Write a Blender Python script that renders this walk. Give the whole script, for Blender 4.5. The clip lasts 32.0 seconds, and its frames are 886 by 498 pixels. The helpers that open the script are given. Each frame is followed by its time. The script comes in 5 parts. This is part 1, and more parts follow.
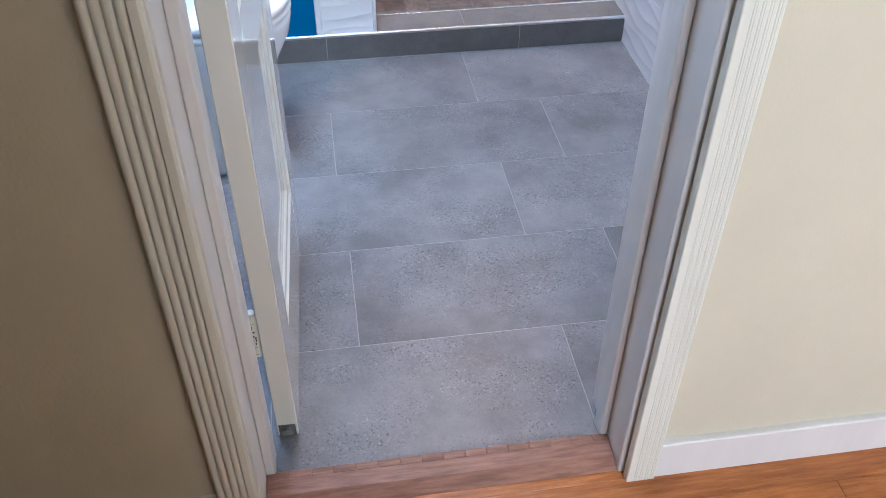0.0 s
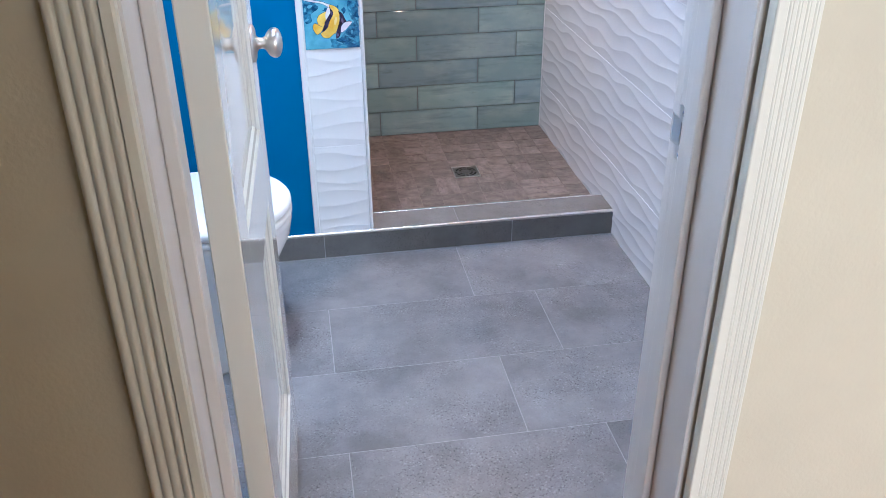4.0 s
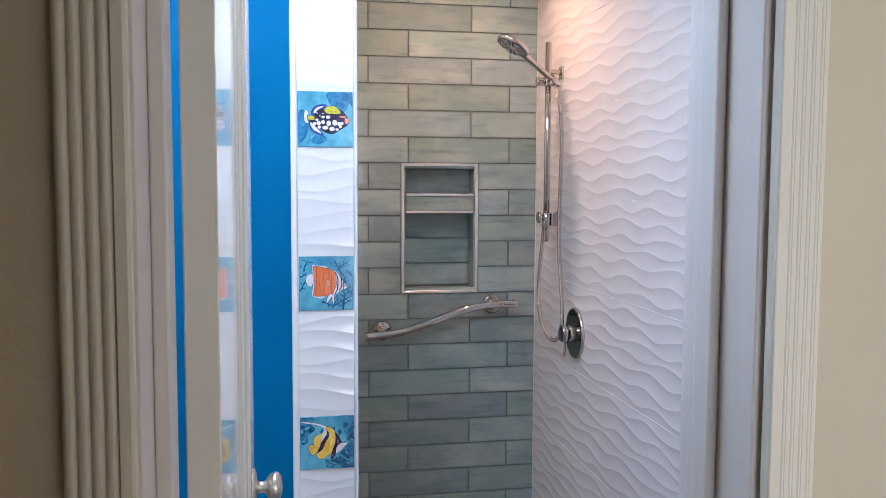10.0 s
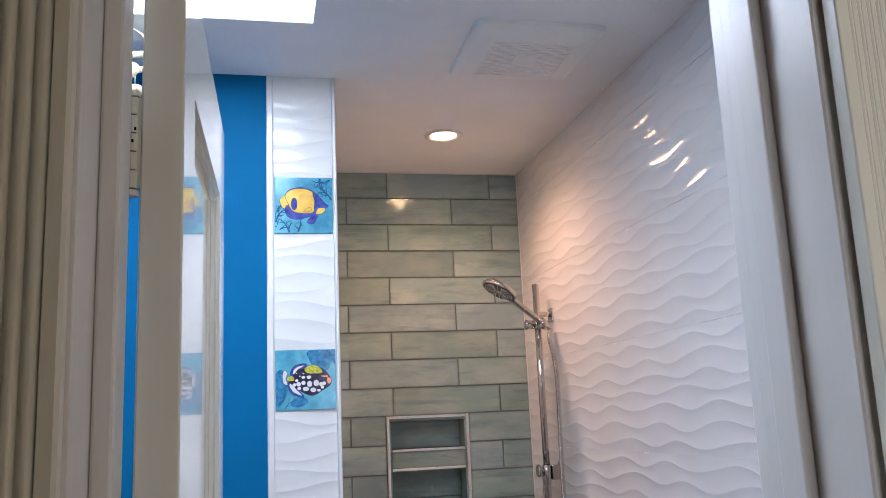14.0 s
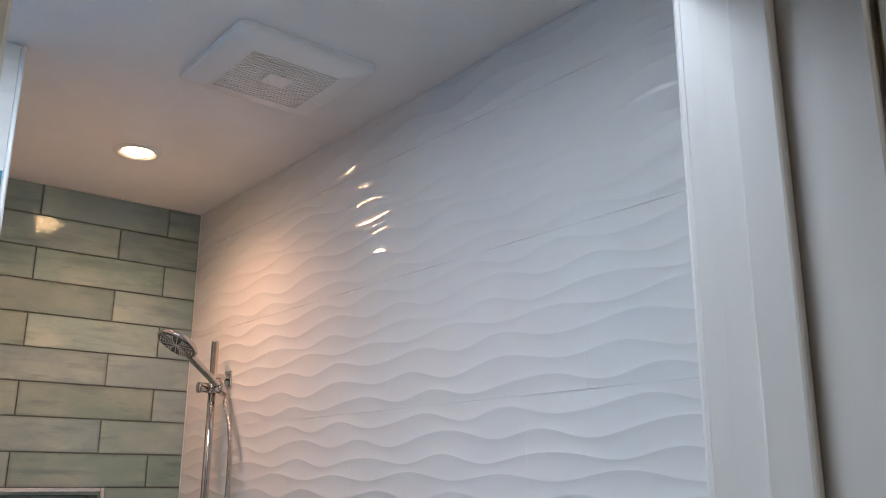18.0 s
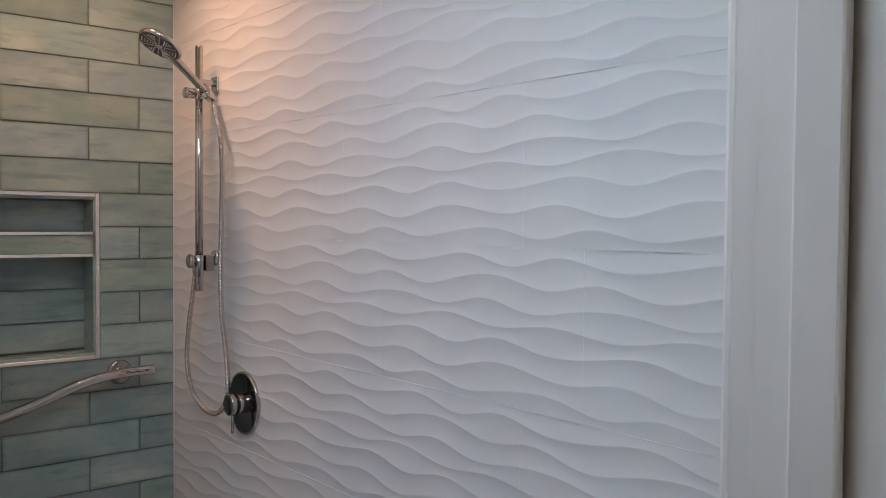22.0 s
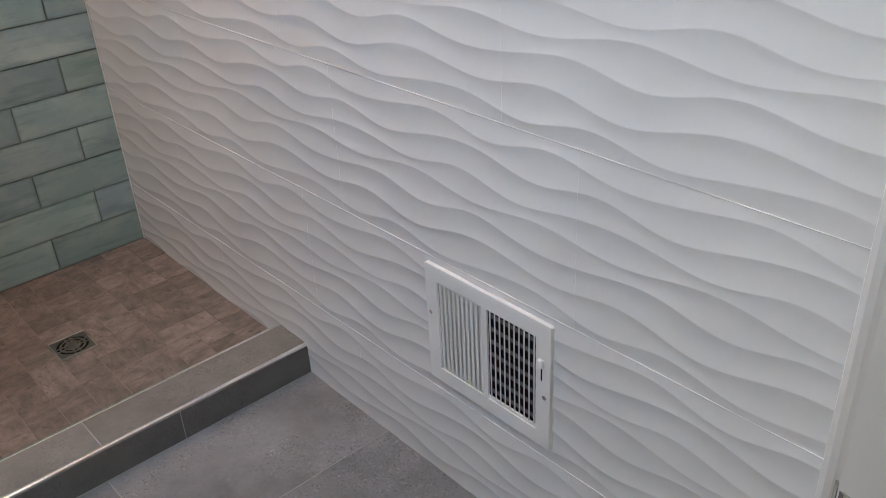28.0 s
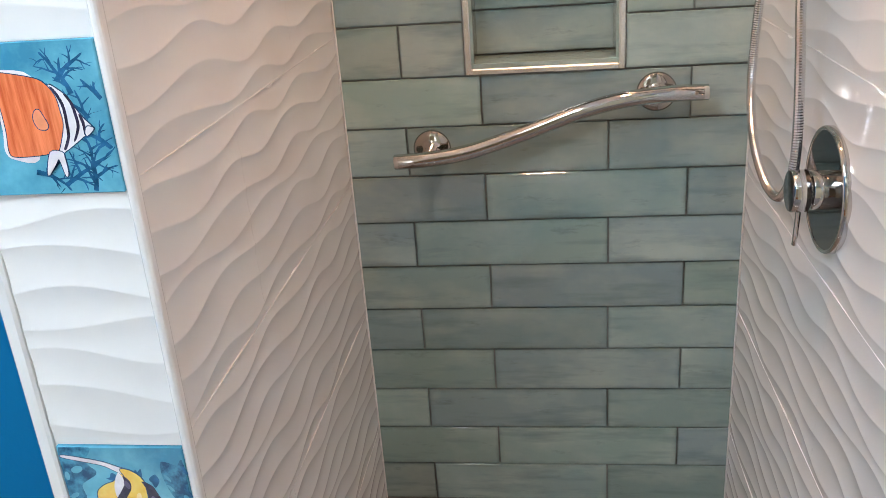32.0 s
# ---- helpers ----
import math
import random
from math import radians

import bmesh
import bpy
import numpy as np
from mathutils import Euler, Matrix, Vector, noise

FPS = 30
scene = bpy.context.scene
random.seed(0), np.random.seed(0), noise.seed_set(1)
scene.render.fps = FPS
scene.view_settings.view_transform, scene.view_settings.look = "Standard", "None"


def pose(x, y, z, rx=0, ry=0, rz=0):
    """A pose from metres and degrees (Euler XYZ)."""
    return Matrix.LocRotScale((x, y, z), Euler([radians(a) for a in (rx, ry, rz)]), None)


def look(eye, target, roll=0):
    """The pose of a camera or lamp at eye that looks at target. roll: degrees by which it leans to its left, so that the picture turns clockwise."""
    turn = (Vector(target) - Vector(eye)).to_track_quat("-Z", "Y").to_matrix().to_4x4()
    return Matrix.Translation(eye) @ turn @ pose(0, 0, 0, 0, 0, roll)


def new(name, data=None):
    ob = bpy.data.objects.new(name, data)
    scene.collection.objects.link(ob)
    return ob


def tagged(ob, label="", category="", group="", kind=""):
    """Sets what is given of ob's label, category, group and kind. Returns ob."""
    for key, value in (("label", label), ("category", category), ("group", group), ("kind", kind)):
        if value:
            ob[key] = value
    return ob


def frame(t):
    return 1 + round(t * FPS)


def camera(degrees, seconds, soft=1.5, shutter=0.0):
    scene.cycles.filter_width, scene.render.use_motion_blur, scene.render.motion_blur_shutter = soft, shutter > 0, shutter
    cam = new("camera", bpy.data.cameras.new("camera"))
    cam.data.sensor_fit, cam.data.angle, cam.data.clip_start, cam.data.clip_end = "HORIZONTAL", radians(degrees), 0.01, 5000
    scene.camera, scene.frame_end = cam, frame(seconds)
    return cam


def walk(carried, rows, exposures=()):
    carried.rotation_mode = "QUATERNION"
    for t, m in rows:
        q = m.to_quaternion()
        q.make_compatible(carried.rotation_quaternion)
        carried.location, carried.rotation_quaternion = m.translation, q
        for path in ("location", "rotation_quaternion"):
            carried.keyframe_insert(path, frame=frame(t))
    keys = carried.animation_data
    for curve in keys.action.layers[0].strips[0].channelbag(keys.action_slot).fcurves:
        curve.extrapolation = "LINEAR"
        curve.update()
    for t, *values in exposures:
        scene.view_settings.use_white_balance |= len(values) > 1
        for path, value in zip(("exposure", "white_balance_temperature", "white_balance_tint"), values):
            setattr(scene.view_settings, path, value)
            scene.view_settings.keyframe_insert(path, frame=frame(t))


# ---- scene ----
PATH = [
    (0, (-0.962, -3.375, 1.333), (-0.733, -1.881, 0.024), 0.35),
    (0.5, (-0.933, -3.383, 1.336), (-0.739, -1.918, -0.012), -1.09),
    (1, (-0.926, -3.383, 1.349), (-0.737, -1.922, -0.004), -1.18),
    (1.5, (-0.935, -3.374, 1.351), (-0.731, -1.870, 0.049), -1.18),
    (2, (-0.951, -3.367, 1.375), (-0.725, -1.819, 0.130), -0.65),
    (2.5, (-0.968, -3.362, 1.351), (-0.716, -1.749, 0.195), 0.08),
    (4.5, (-0.980, -3.347, 1.389), (-0.686, -1.591, 0.479), -0.63),
    (5, (-0.975, -3.348, 1.408), (-0.677, -1.547, 0.592), -0.77),
    (5.5, (-0.982, -3.335, 1.413), (-0.670, -1.488, 0.712), -0.78),
    (6, (-0.984, -3.339, 1.434), (-0.664, -1.470, 0.798), -0.48),
    (6.5, (-0.989, -3.341, 1.430), (-0.658, -1.457, 0.847), -0.48),
    (7, (-0.981, -3.377, 1.455), (-0.652, -1.480, 0.914), -0.12),
    (7.5, (-0.982, -3.372, 1.465), (-0.647, -1.463, 0.971), 0.05),
    (8, (-0.991, -3.358, 1.471), (-0.646, -1.444, 1.007), 0.31),
    (8.5, (-0.991, -3.373, 1.486), (-0.646, -1.443, 1.090), 0.17),
    (9, (-0.998, -3.347, 1.482), (-0.646, -1.399, 1.195), 0.22),
    (9.5, (-1.006, -3.362, 1.501), (-0.647, -1.406, 1.286), 0.28),
    (10, (-1.003, -3.352, 1.491), (-0.639, -1.391, 1.337), 0.25),
    (10.5, (-1.001, -3.340, 1.503), (-0.636, -1.377, 1.397), 0.43),
    (11, (-1.006, -3.332, 1.506), (-0.635, -1.367, 1.442), 0.49),
    (11.5, (-1.015, -3.317, 1.511), (-0.637, -1.353, 1.502), 0.31),
    (12, (-1.016, -3.321, 1.514), (-0.633, -1.358, 1.556), -0.09),
    (12.5, (-1.024, -3.320, 1.525), (-0.633, -1.360, 1.589), -0.18),
    (13, (-1.054, -3.325, 1.533), (-0.653, -1.371, 1.680), -0.97),
    (13.5, (-1.075, -3.237, 1.519), (-0.643, -1.302, 1.785), -1.02),
    (14, (-1.009, -3.164, 1.556), (-0.585, -1.246, 1.935), -2.51),
    (14.5, (-0.973, -3.032, 1.574), (-0.546, -1.138, 2.054), -2.75),
    (15, (-1.010, -2.918, 1.568), (-0.412, -1.069, 2.043), -2.74),
    (15.5, (-1.027, -2.901, 1.591), (-0.038, -1.221, 2.038), -2.71),
    (17.5, (-1.165, -2.807, 1.602), (0.026, -1.318, 2.207), -0.04),
    (18, (-1.145, -2.777, 1.586), (0.060, -1.267, 2.105), 0.27),
    (18.5, (-1.124, -2.756, 1.603), (0.104, -1.214, 1.940), 0.67),
    (19, (-1.121, -2.736, 1.561), (0.119, -1.194, 1.852), 0.27),
    (19.5, (-1.105, -2.746, 1.571), (0.132, -1.195, 1.817), 0.27),
    (20, (-1.139, -2.750, 1.548), (0.118, -1.208, 1.755), 0.25),
    (20.5, (-1.071, -2.781, 1.627), (0.149, -1.198, 1.711), 1.04),
    (21, (-1.151, -2.737, 1.523), (0.120, -1.195, 1.605), 0.26),
    (21.5, (-1.193, -2.709, 1.571), (0.112, -1.194, 1.568), 1.02),
    (22, (-1.141, -2.729, 1.486), (0.141, -1.195, 1.423), 0.50),
    (22.5, (-1.207, -2.688, 1.469), (0.115, -1.199, 1.277), 0.83),
    (23, (-1.126, -2.714, 1.444), (0.147, -1.197, 1.162), 0.50),
    (23.5, (-1.169, -2.667, 1.509), (0.123, -1.197, 1.096), 0.94),
    (24, (-1.128, -2.714, 1.426), (0.129, -1.220, 0.991), -0.64),
    (24.5, (-1.148, -2.712, 1.433), (0.105, -1.246, 0.900), -1.62),
    (25, (-1.148, -2.702, 1.398), (0.081, -1.254, 0.771), -1.72),
    (25.5, (-1.149, -2.700, 1.383), (0.059, -1.281, 0.657), -2.10),
    (26, (-1.149, -2.694, 1.367), (0.034, -1.302, 0.552), -2.79),
    (26.5, (-1.156, -2.685, 1.343), (-0.005, -1.337, 0.417), -3.06),
    (28.5, (-0.800, -2.261, 1.320), (0.315, -0.938, 0.317), -3.45),
    (29, (-0.782, -2.032, 1.329), (0.157, -0.566, 0.345), -3.37),
    (29.5, (-0.648, -1.907, 1.323), (-0.076, -0.285, 0.302), -3.97),
    (30, (-0.534, -1.779, 1.276), (-0.529, -0.194, 0.056), -6.01),
    (30.5, (-0.482, -1.662, 1.233), (-0.583, -0.292, -0.220), -5.42),
    (31, (-0.416, -1.564, 1.292), (-0.549, -0.059, -0.019), -7.47),
    (31.5, (-0.391, -1.617, 1.344), (-0.606, 0.107, 0.353), -4.80),
    (32, (-0.383, -1.694, 1.382), (-0.637, 0.141, 0.629), -4.20),
]
EXPOSURES = [(0, 1.0, 5450, 13), (2.5, 1.05, 5500, 13), (4.5, 1.05, 5600, 14), (6, 0.75, 5700, 15), (8, 0.48, 5800, 16), (9, 0.25, 5850, 16), (10, 0.26, 5950, 16), (12, 0.09, 6100, 16), (13, -0.01, 6100, 16), (14, -0.2, 6200, 16), (15, -0.45, 6400, 16), (15.5, -0.45, 6400, 16), (17.5, -0.4, 6400, 11), (18, -0.4, 6400, 11), (20, -0.5, 6600, 12), (22, -0.45, 6500, 12), (23, -0.45, 6400, 12), (24, -0.17, 6500, 13), (25, -0.02, 6600, 13), (26, 0.23, 6600, 13), (28.5, 0.28, 6900, 12), (29, 0.3, 6900, 12), (30, 1.1, 6800, 9), (31, 1.25, 6800, 9), (32, 0.75, 6700, 9)]
cam = camera(54.12, 32.0, soft=0.85)
walk(cam, [(t, look(eye, target, roll)) for t, eye, target, roll in PATH], EXPOSURES)

# ---- world, sun, lamps ----
world = bpy.data.worlds.new("world")
scene.world = world
world.use_nodes = True
wn = world.node_tree.nodes
sky = wn.new("ShaderNodeTexSky")
sky.sky_type, sky.sun_disc = "NISHITA", False
sky.sun_elevation, sky.sun_rotation = radians(42), radians(200)
world.node_tree.links.new(sky.outputs[0], wn["Background"].inputs[0])
wn["Background"].inputs[1].default_value = 0.12

sun = new("sun", bpy.data.lights.new("sun", "SUN"))
sun.data.energy, sun.data.angle, sun.data.color = 2.0, radians(8), (1, 0.96, 0.9)
sun.matrix_world = look((0, 0, 8), (0.9 * math.sin(radians(200)), 0.9 * math.cos(radians(200)), 7.0))


def area(name, m, w, h, watts, color):
    lamp = new(name, bpy.data.lights.new(name, "AREA"))
    lamp.data.shape, lamp.data.size, lamp.data.size_y = "RECTANGLE", w, h
    lamp.data.energy, lamp.data.color = watts, color
    lamp.matrix_world = m
    return lamp


# daylight in an assumed window down the passage; the skylight's pane glows with sky
area("hall_window_daylight", look((-0.02, -5.56, 1.43), (-0.10, -2.5, 1.1)), 1.0, 1.8, 35, (0.98, 0.99, 0.98))
can = new("shower_can_light", bpy.data.lights.new("shower_can_light", "SPOT"))
can.data.energy, can.data.color, can.data.spot_size, can.data.spot_blend, can.data.shadow_soft_size = 38, (1.0, 0.53, 0.32), radians(150), 0.85, 0.045
can.matrix_world = pose(-0.392, -0.455, 2.472)


# ---- materials ----
def rgb(r, g, b):
    return (r, g, b, 1)


def material(name, base, rough=0.5, metal=0.0, coat=0.0, vary=0.0, scale=8.0, bump=0.0, bump_scale=60.0, second=None, random_value=0.0, stretch=(1, 1, 1), contrast=(0.35, 0.65), spec=0.5, speck=0.0, speck_scale=260, detail=0.62):
    mat = bpy.data.materials.new(name)
    mat.use_nodes = True
    nt = mat.node_tree
    n, l = nt.nodes, nt.links
    p = n["Principled BSDF"]
    p.inputs["Roughness"].default_value, p.inputs["Metallic"].default_value = rough, metal
    p.inputs["Coat Weight"].default_value = coat
    p.inputs["Coat Roughness"].default_value = 0.04
    p.inputs["Specular IOR Level"].default_value = spec
    p.inputs["Base Color"].default_value = rgb(*base)
    geo = n.new("ShaderNodeNewGeometry")
    mp = n.new("ShaderNodeMapping")
    mp.inputs["Scale"].default_value = stretch
    l.new(geo.outputs["Position"], mp.inputs["Vector"])
    info = n.new("ShaderNodeObjectInfo")
    vec = mp.outputs[0]
    if random_value:
        add = n.new("ShaderNodeVectorMath")
        mul = n.new("ShaderNodeVectorMath")
        mul.operation = "SCALE"
        mul.inputs[0].default_value = (17, 31, 23)
        l.new(info.outputs["Random"], mul.inputs["Scale"])
        l.new(mp.outputs[0], add.inputs[0])
        l.new(mul.outputs[0], add.inputs[1])
        vec = add.outputs[0]
    if vary or second:
        big = n.new("ShaderNodeTexNoise")
        big.inputs["Scale"].default_value, big.inputs["Detail"].default_value = scale, 6
        big.inputs["Roughness"].default_value = detail
        l.new(vec, big.inputs["Vector"])
        ramp = n.new("ShaderNodeValToRGB")
        ramp.color_ramp.elements[0].position, ramp.color_ramp.elements[1].position = contrast
        low = tuple(c * (1 - vary) for c in base)
        ramp.color_ramp.elements[0].color = rgb(*low)
        ramp.color_ramp.elements[1].color = rgb(*(second or tuple(min(1, c * (1 + vary)) for c in base)))
        l.new(big.outputs["Fac"], ramp.inputs[0])
        out = ramp.outputs[0]
        if speck:
            grit = n.new("ShaderNodeTexNoise")
            grit.inputs["Scale"].default_value, grit.inputs["Detail"].default_value = speck_scale, 3
            l.new(vec, grit.inputs["Vector"])
            cut = n.new("ShaderNodeMapRange")
            cut.inputs["From Min"].default_value, cut.inputs["From Max"].default_value = 0.30, 0.52
            cut.inputs["To Min"].default_value, cut.inputs["To Max"].default_value = 1 - speck, 1.0
            l.new(grit.outputs["Fac"], cut.inputs["Value"])
            patch = n.new("ShaderNodeTexNoise")
            patch.inputs["Scale"].default_value, patch.inputs["Detail"].default_value = 5.5, 3
            l.new(vec, patch.inputs["Vector"])
            deep = n.new("ShaderNodeMapRange")
            deep.inputs["From Min"].default_value, deep.inputs["From Max"].default_value = 0.42, 0.66
            deep.inputs["To Min"].default_value, deep.inputs["To Max"].default_value = 1 - 0.25 * speck, 1 - speck
            l.new(patch.outputs["Fac"], deep.inputs["Value"])
            l.new(deep.outputs[0], cut.inputs["To Min"])
            mixg = n.new("ShaderNodeVectorMath")
            mixg.operation = "SCALE"
            l.new(out, mixg.inputs[0])
            l.new(cut.outputs[0], mixg.inputs["Scale"])
            out = mixg.outputs[0]
        if random_value:
            hsv = n.new("ShaderNodeHueSaturation")
            rng = n.new("ShaderNodeMapRange")
            rng.inputs["To Min"].default_value, rng.inputs["To Max"].default_value = 1 - random_value, 1 + random_value
            l.new(info.outputs["Random"], rng.inputs["Value"])
            l.new(rng.outputs[0], hsv.inputs["Value"])
            l.new(out, hsv.inputs["Color"])
            out = hsv.outputs[0]
        l.new(out, p.inputs["Base Color"])
    if bump:
        fine = n.new("ShaderNodeTexNoise")
        fine.inputs["Scale"].default_value, fine.inputs["Detail"].default_value = bump_scale, 4
        l.new(vec, fine.inputs["Vector"])
        b = n.new("ShaderNodeBump")
        b.inputs["Strength"].default_value, b.inputs["Distance"].default_value = bump, 0.004
        l.new(fine.outputs["Fac"], b.inputs["Height"])
        l.new(b.outputs[0], p.inputs["Normal"])
        if coat:
            l.new(b.outputs[0], p.inputs["Coat Normal"])
    return mat


M_WAVE = material("white_wave_glaze", (0.72, 0.72, 0.718), 0.06, vary=0.02, scale=3, spec=0.5)
M_GROUT_W = material("white_grout", (0.72, 0.72, 0.71), 0.8, vary=0.06, scale=30)


def stone(name, base, rough, cloud, dark, light, patch, tint, relief, stretch=(1, 1, 1), local=False):
    """Printed stone porcelain: soft clouds, and patches where fine dark and pale flecks gather."""
    mat = bpy.data.materials.new(name)
    mat.use_nodes = True
    nt = mat.node_tree
    n, l = nt.nodes, nt.links
    p = n["Principled BSDF"]
    p.inputs["Roughness"].default_value = rough
    geo = n.new("ShaderNodeNewGeometry")
    own = n.new("ShaderNodeTexCoord")
    info = n.new("ShaderNodeObjectInfo")
    shift = n.new("ShaderNodeVectorMath")
    shift.operation = "SCALE"
    shift.inputs[0].default_value = (17, 31, 23)
    l.new(info.outputs["Random"], shift.inputs["Scale"])
    place = n.new("ShaderNodeVectorMath")
    l.new(own.outputs["Object"] if local else geo.outputs["Position"], place.inputs[0])
    l.new(shift.outputs[0], place.inputs[1])
    drawn = n.new("ShaderNodeVectorMath")
    drawn.operation = "MULTIPLY"
    drawn.inputs[1].default_value = stretch
    l.new(place.outputs[0], drawn.inputs[0])

    def noise(scale, detail, source, offset=0.0):
        tex = n.new("ShaderNodeTexNoise")
        tex.inputs["Scale"].default_value, tex.inputs["Detail"].default_value = scale, detail
        tex.inputs["Roughness"].default_value = 0.66
        add = n.new("ShaderNodeVectorMath")
        add.inputs[1].default_value = (offset, offset * 0.7, offset * 0.3)
        l.new(source.outputs[0], add.inputs[0])
        l.new(add.outputs[0], tex.inputs["Vector"])
        return tex.outputs["Fac"]

    def span(value, lo, hi, out_lo, out_hi):
        m = n.new("ShaderNodeMapRange")
        for key, v in (("From Min", lo), ("From Max", hi), ("To Min", out_lo), ("To Max", out_hi)):
            m.inputs[key].default_value = v
        l.new(value, m.inputs["Value"])
        return m.outputs[0]

    def maths(op, a, b):
        m = n.new("ShaderNodeMath")
        m.operation = op
        l.new(a, m.inputs[0])
        if isinstance(b, float):
            m.inputs[1].default_value = b
        else:
            l.new(b, m.inputs[1])
        return m.outputs[0]

    value = span(noise(cloud[0], 6, drawn), 0.32, 0.68, 1 - cloud[1], 1 + cloud[1])
    flecked = span(noise(patch, 3, place, 5.0), 0.42, 0.60, 0.15, 1.0)
    grit = noise(dark[0], 2, drawn, 2.0)
    dots = maths("MULTIPLY", span(grit, 0.57, 0.66, 0.0, dark[1]), flecked)
    pale = maths("MULTIPLY", span(noise(light[0], 2, drawn, 9.0), 0.58, 0.68, 0.0, light[1]), flecked)
    value = maths("MULTIPLY", value, maths("ADD", maths("SUBTRACT", pale, dots), 1.0))
    value = maths("MULTIPLY", value, span(info.outputs["Random"], 0.0, 1.0, 1 - tint, 1 + tint))
    colour = n.new("ShaderNodeVectorMath")
    colour.operation = "SCALE"
    colour.inputs[0].default_value = base
    l.new(value, colour.inputs["Scale"])
    l.new(colour.outputs[0], p.inputs["Base Color"])
    b = n.new("ShaderNodeBump")
    b.inputs["Strength"].default_value, b.inputs["Distance"].default_value = relief, 0.002
    l.new(grit, b.inputs["Height"])
    l.new(b.outputs[0], p.inputs["Normal"])
    return mat


def green_glaze(name):
    """Brushed sea-green glaze: drawn-out strokes, pale worn patches, own tint for each tile, and a rippled gloss."""
    mat = bpy.data.materials.new(name)
    mat.use_nodes = True
    n, l = mat.node_tree.nodes, mat.node_tree.links
    p = n["Principled BSDF"]
    geo, info = n.new("ShaderNodeNewGeometry"), n.new("ShaderNodeObjectInfo")
    off, add = n.new("ShaderNodeVectorMath"), n.new("ShaderNodeVectorMath")
    off.operation = "SCALE"
    off.inputs[0].default_value = (17, 31, 23)
    l.new(info.outputs["Random"], off.inputs["Scale"])
    l.new(geo.outputs["Position"], add.inputs[0])
    l.new(off.outputs[0], add.inputs[1])

    def noise(stretch, scale, detail, rough):
        m, t = n.new("ShaderNodeMapping"), n.new("ShaderNodeTexNoise")
        m.inputs["Scale"].default_value = stretch
        t.inputs["Scale"].default_value, t.inputs["Detail"].default_value, t.inputs["Roughness"].default_value = scale, detail, rough
        l.new(add.outputs[0], m.inputs["Vector"])
        l.new(m.outputs[0], t.inputs["Vector"])
        return t.outputs["Fac"]

    def ramp(fac, lo, hi, a, b):
        r = n.new("ShaderNodeMapRange")
        for key, v in (("From Min", lo), ("From Max", hi), ("To Min", a), ("To Max", b)):
            r.inputs[key].default_value = v
        l.new(fac, r.inputs["Value"])
        return r.outputs[0]

    def blend(a, b, fac, kind="MIX"):
        m = n.new("ShaderNodeMix")
        m.data_type, m.blend_type = "RGBA", kind
        for k, v in ((6, a), (7, b)):
            if isinstance(v, tuple):
                m.inputs[k].default_value = v
            else:
                l.new(v, m.inputs[k])
        l.new(fac, m.inputs[0])
        return m.outputs[2]

    tint = blend(rgb(0.262, 0.368, 0.335), rgb(0.245, 0.325, 0.345), info.outputs["Random"])
    wash = blend(tint, rgb(0.385, 0.460, 0.425), ramp(noise((1, 1, 1.8), 5.0, 4, 0.55), 0.44, 0.70, 0, 0.85))
    stroke = blend(wash, rgb(0.125, 0.195, 0.195), ramp(noise((1, 1, 7), 4.2, 4, 0.56), 0.52, 0.76, 0, 0.68))
    worn = blend(stroke, rgb(0.115, 0.150, 0.140), ramp(noise((1, 1, 3.6), 11, 7, 0.72), 0.60, 0.74, 0, 0.5))
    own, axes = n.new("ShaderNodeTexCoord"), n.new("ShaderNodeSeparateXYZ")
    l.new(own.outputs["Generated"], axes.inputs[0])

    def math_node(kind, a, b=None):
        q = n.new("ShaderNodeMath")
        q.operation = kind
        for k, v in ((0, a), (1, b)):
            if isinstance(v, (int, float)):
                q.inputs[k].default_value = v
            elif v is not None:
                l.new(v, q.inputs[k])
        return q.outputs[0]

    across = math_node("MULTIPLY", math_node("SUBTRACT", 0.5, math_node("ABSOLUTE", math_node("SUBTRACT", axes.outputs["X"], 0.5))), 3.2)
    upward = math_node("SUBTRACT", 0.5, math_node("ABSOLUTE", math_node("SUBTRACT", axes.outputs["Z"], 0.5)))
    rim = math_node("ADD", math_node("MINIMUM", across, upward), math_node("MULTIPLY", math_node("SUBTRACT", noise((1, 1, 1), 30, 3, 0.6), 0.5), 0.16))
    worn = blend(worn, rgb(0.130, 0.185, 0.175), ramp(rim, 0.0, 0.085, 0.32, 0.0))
    hsv = n.new("ShaderNodeHueSaturation")
    l.new(ramp(math_node("FRACT", math_node("MULTIPLY", info.outputs["Random"], 7.31)), 0, 1, 0.84, 1.16), hsv.inputs["Value"])
    l.new(worn, hsv.inputs["Color"])
    l.new(hsv.outputs[0], p.inputs["Base Color"])
    l.new(ramp(noise((1, 1, 4), 14, 5, 0.7), 0.4, 0.7, 0.02, 0.09), p.inputs["Roughness"])
    bump, fine = n.new("ShaderNodeBump"), n.new("ShaderNodeBump")
    bump.inputs["Strength"].default_value, bump.inputs["Distance"].default_value = 0.34, 0.0028
    fine.inputs["Strength"].default_value, fine.inputs["Distance"].default_value = 0.40, 0.0010
    l.new(noise((1, 1, 1.4), 30, 2, 0.45), bump.inputs["Height"])
    l.new(noise((1, 1, 1), 75, 3, 0.5), fine.inputs["Height"])
    l.new(bump.outputs[0], fine.inputs["Normal"])
    l.new(fine.outputs[0], p.inputs["Normal"])
    return mat


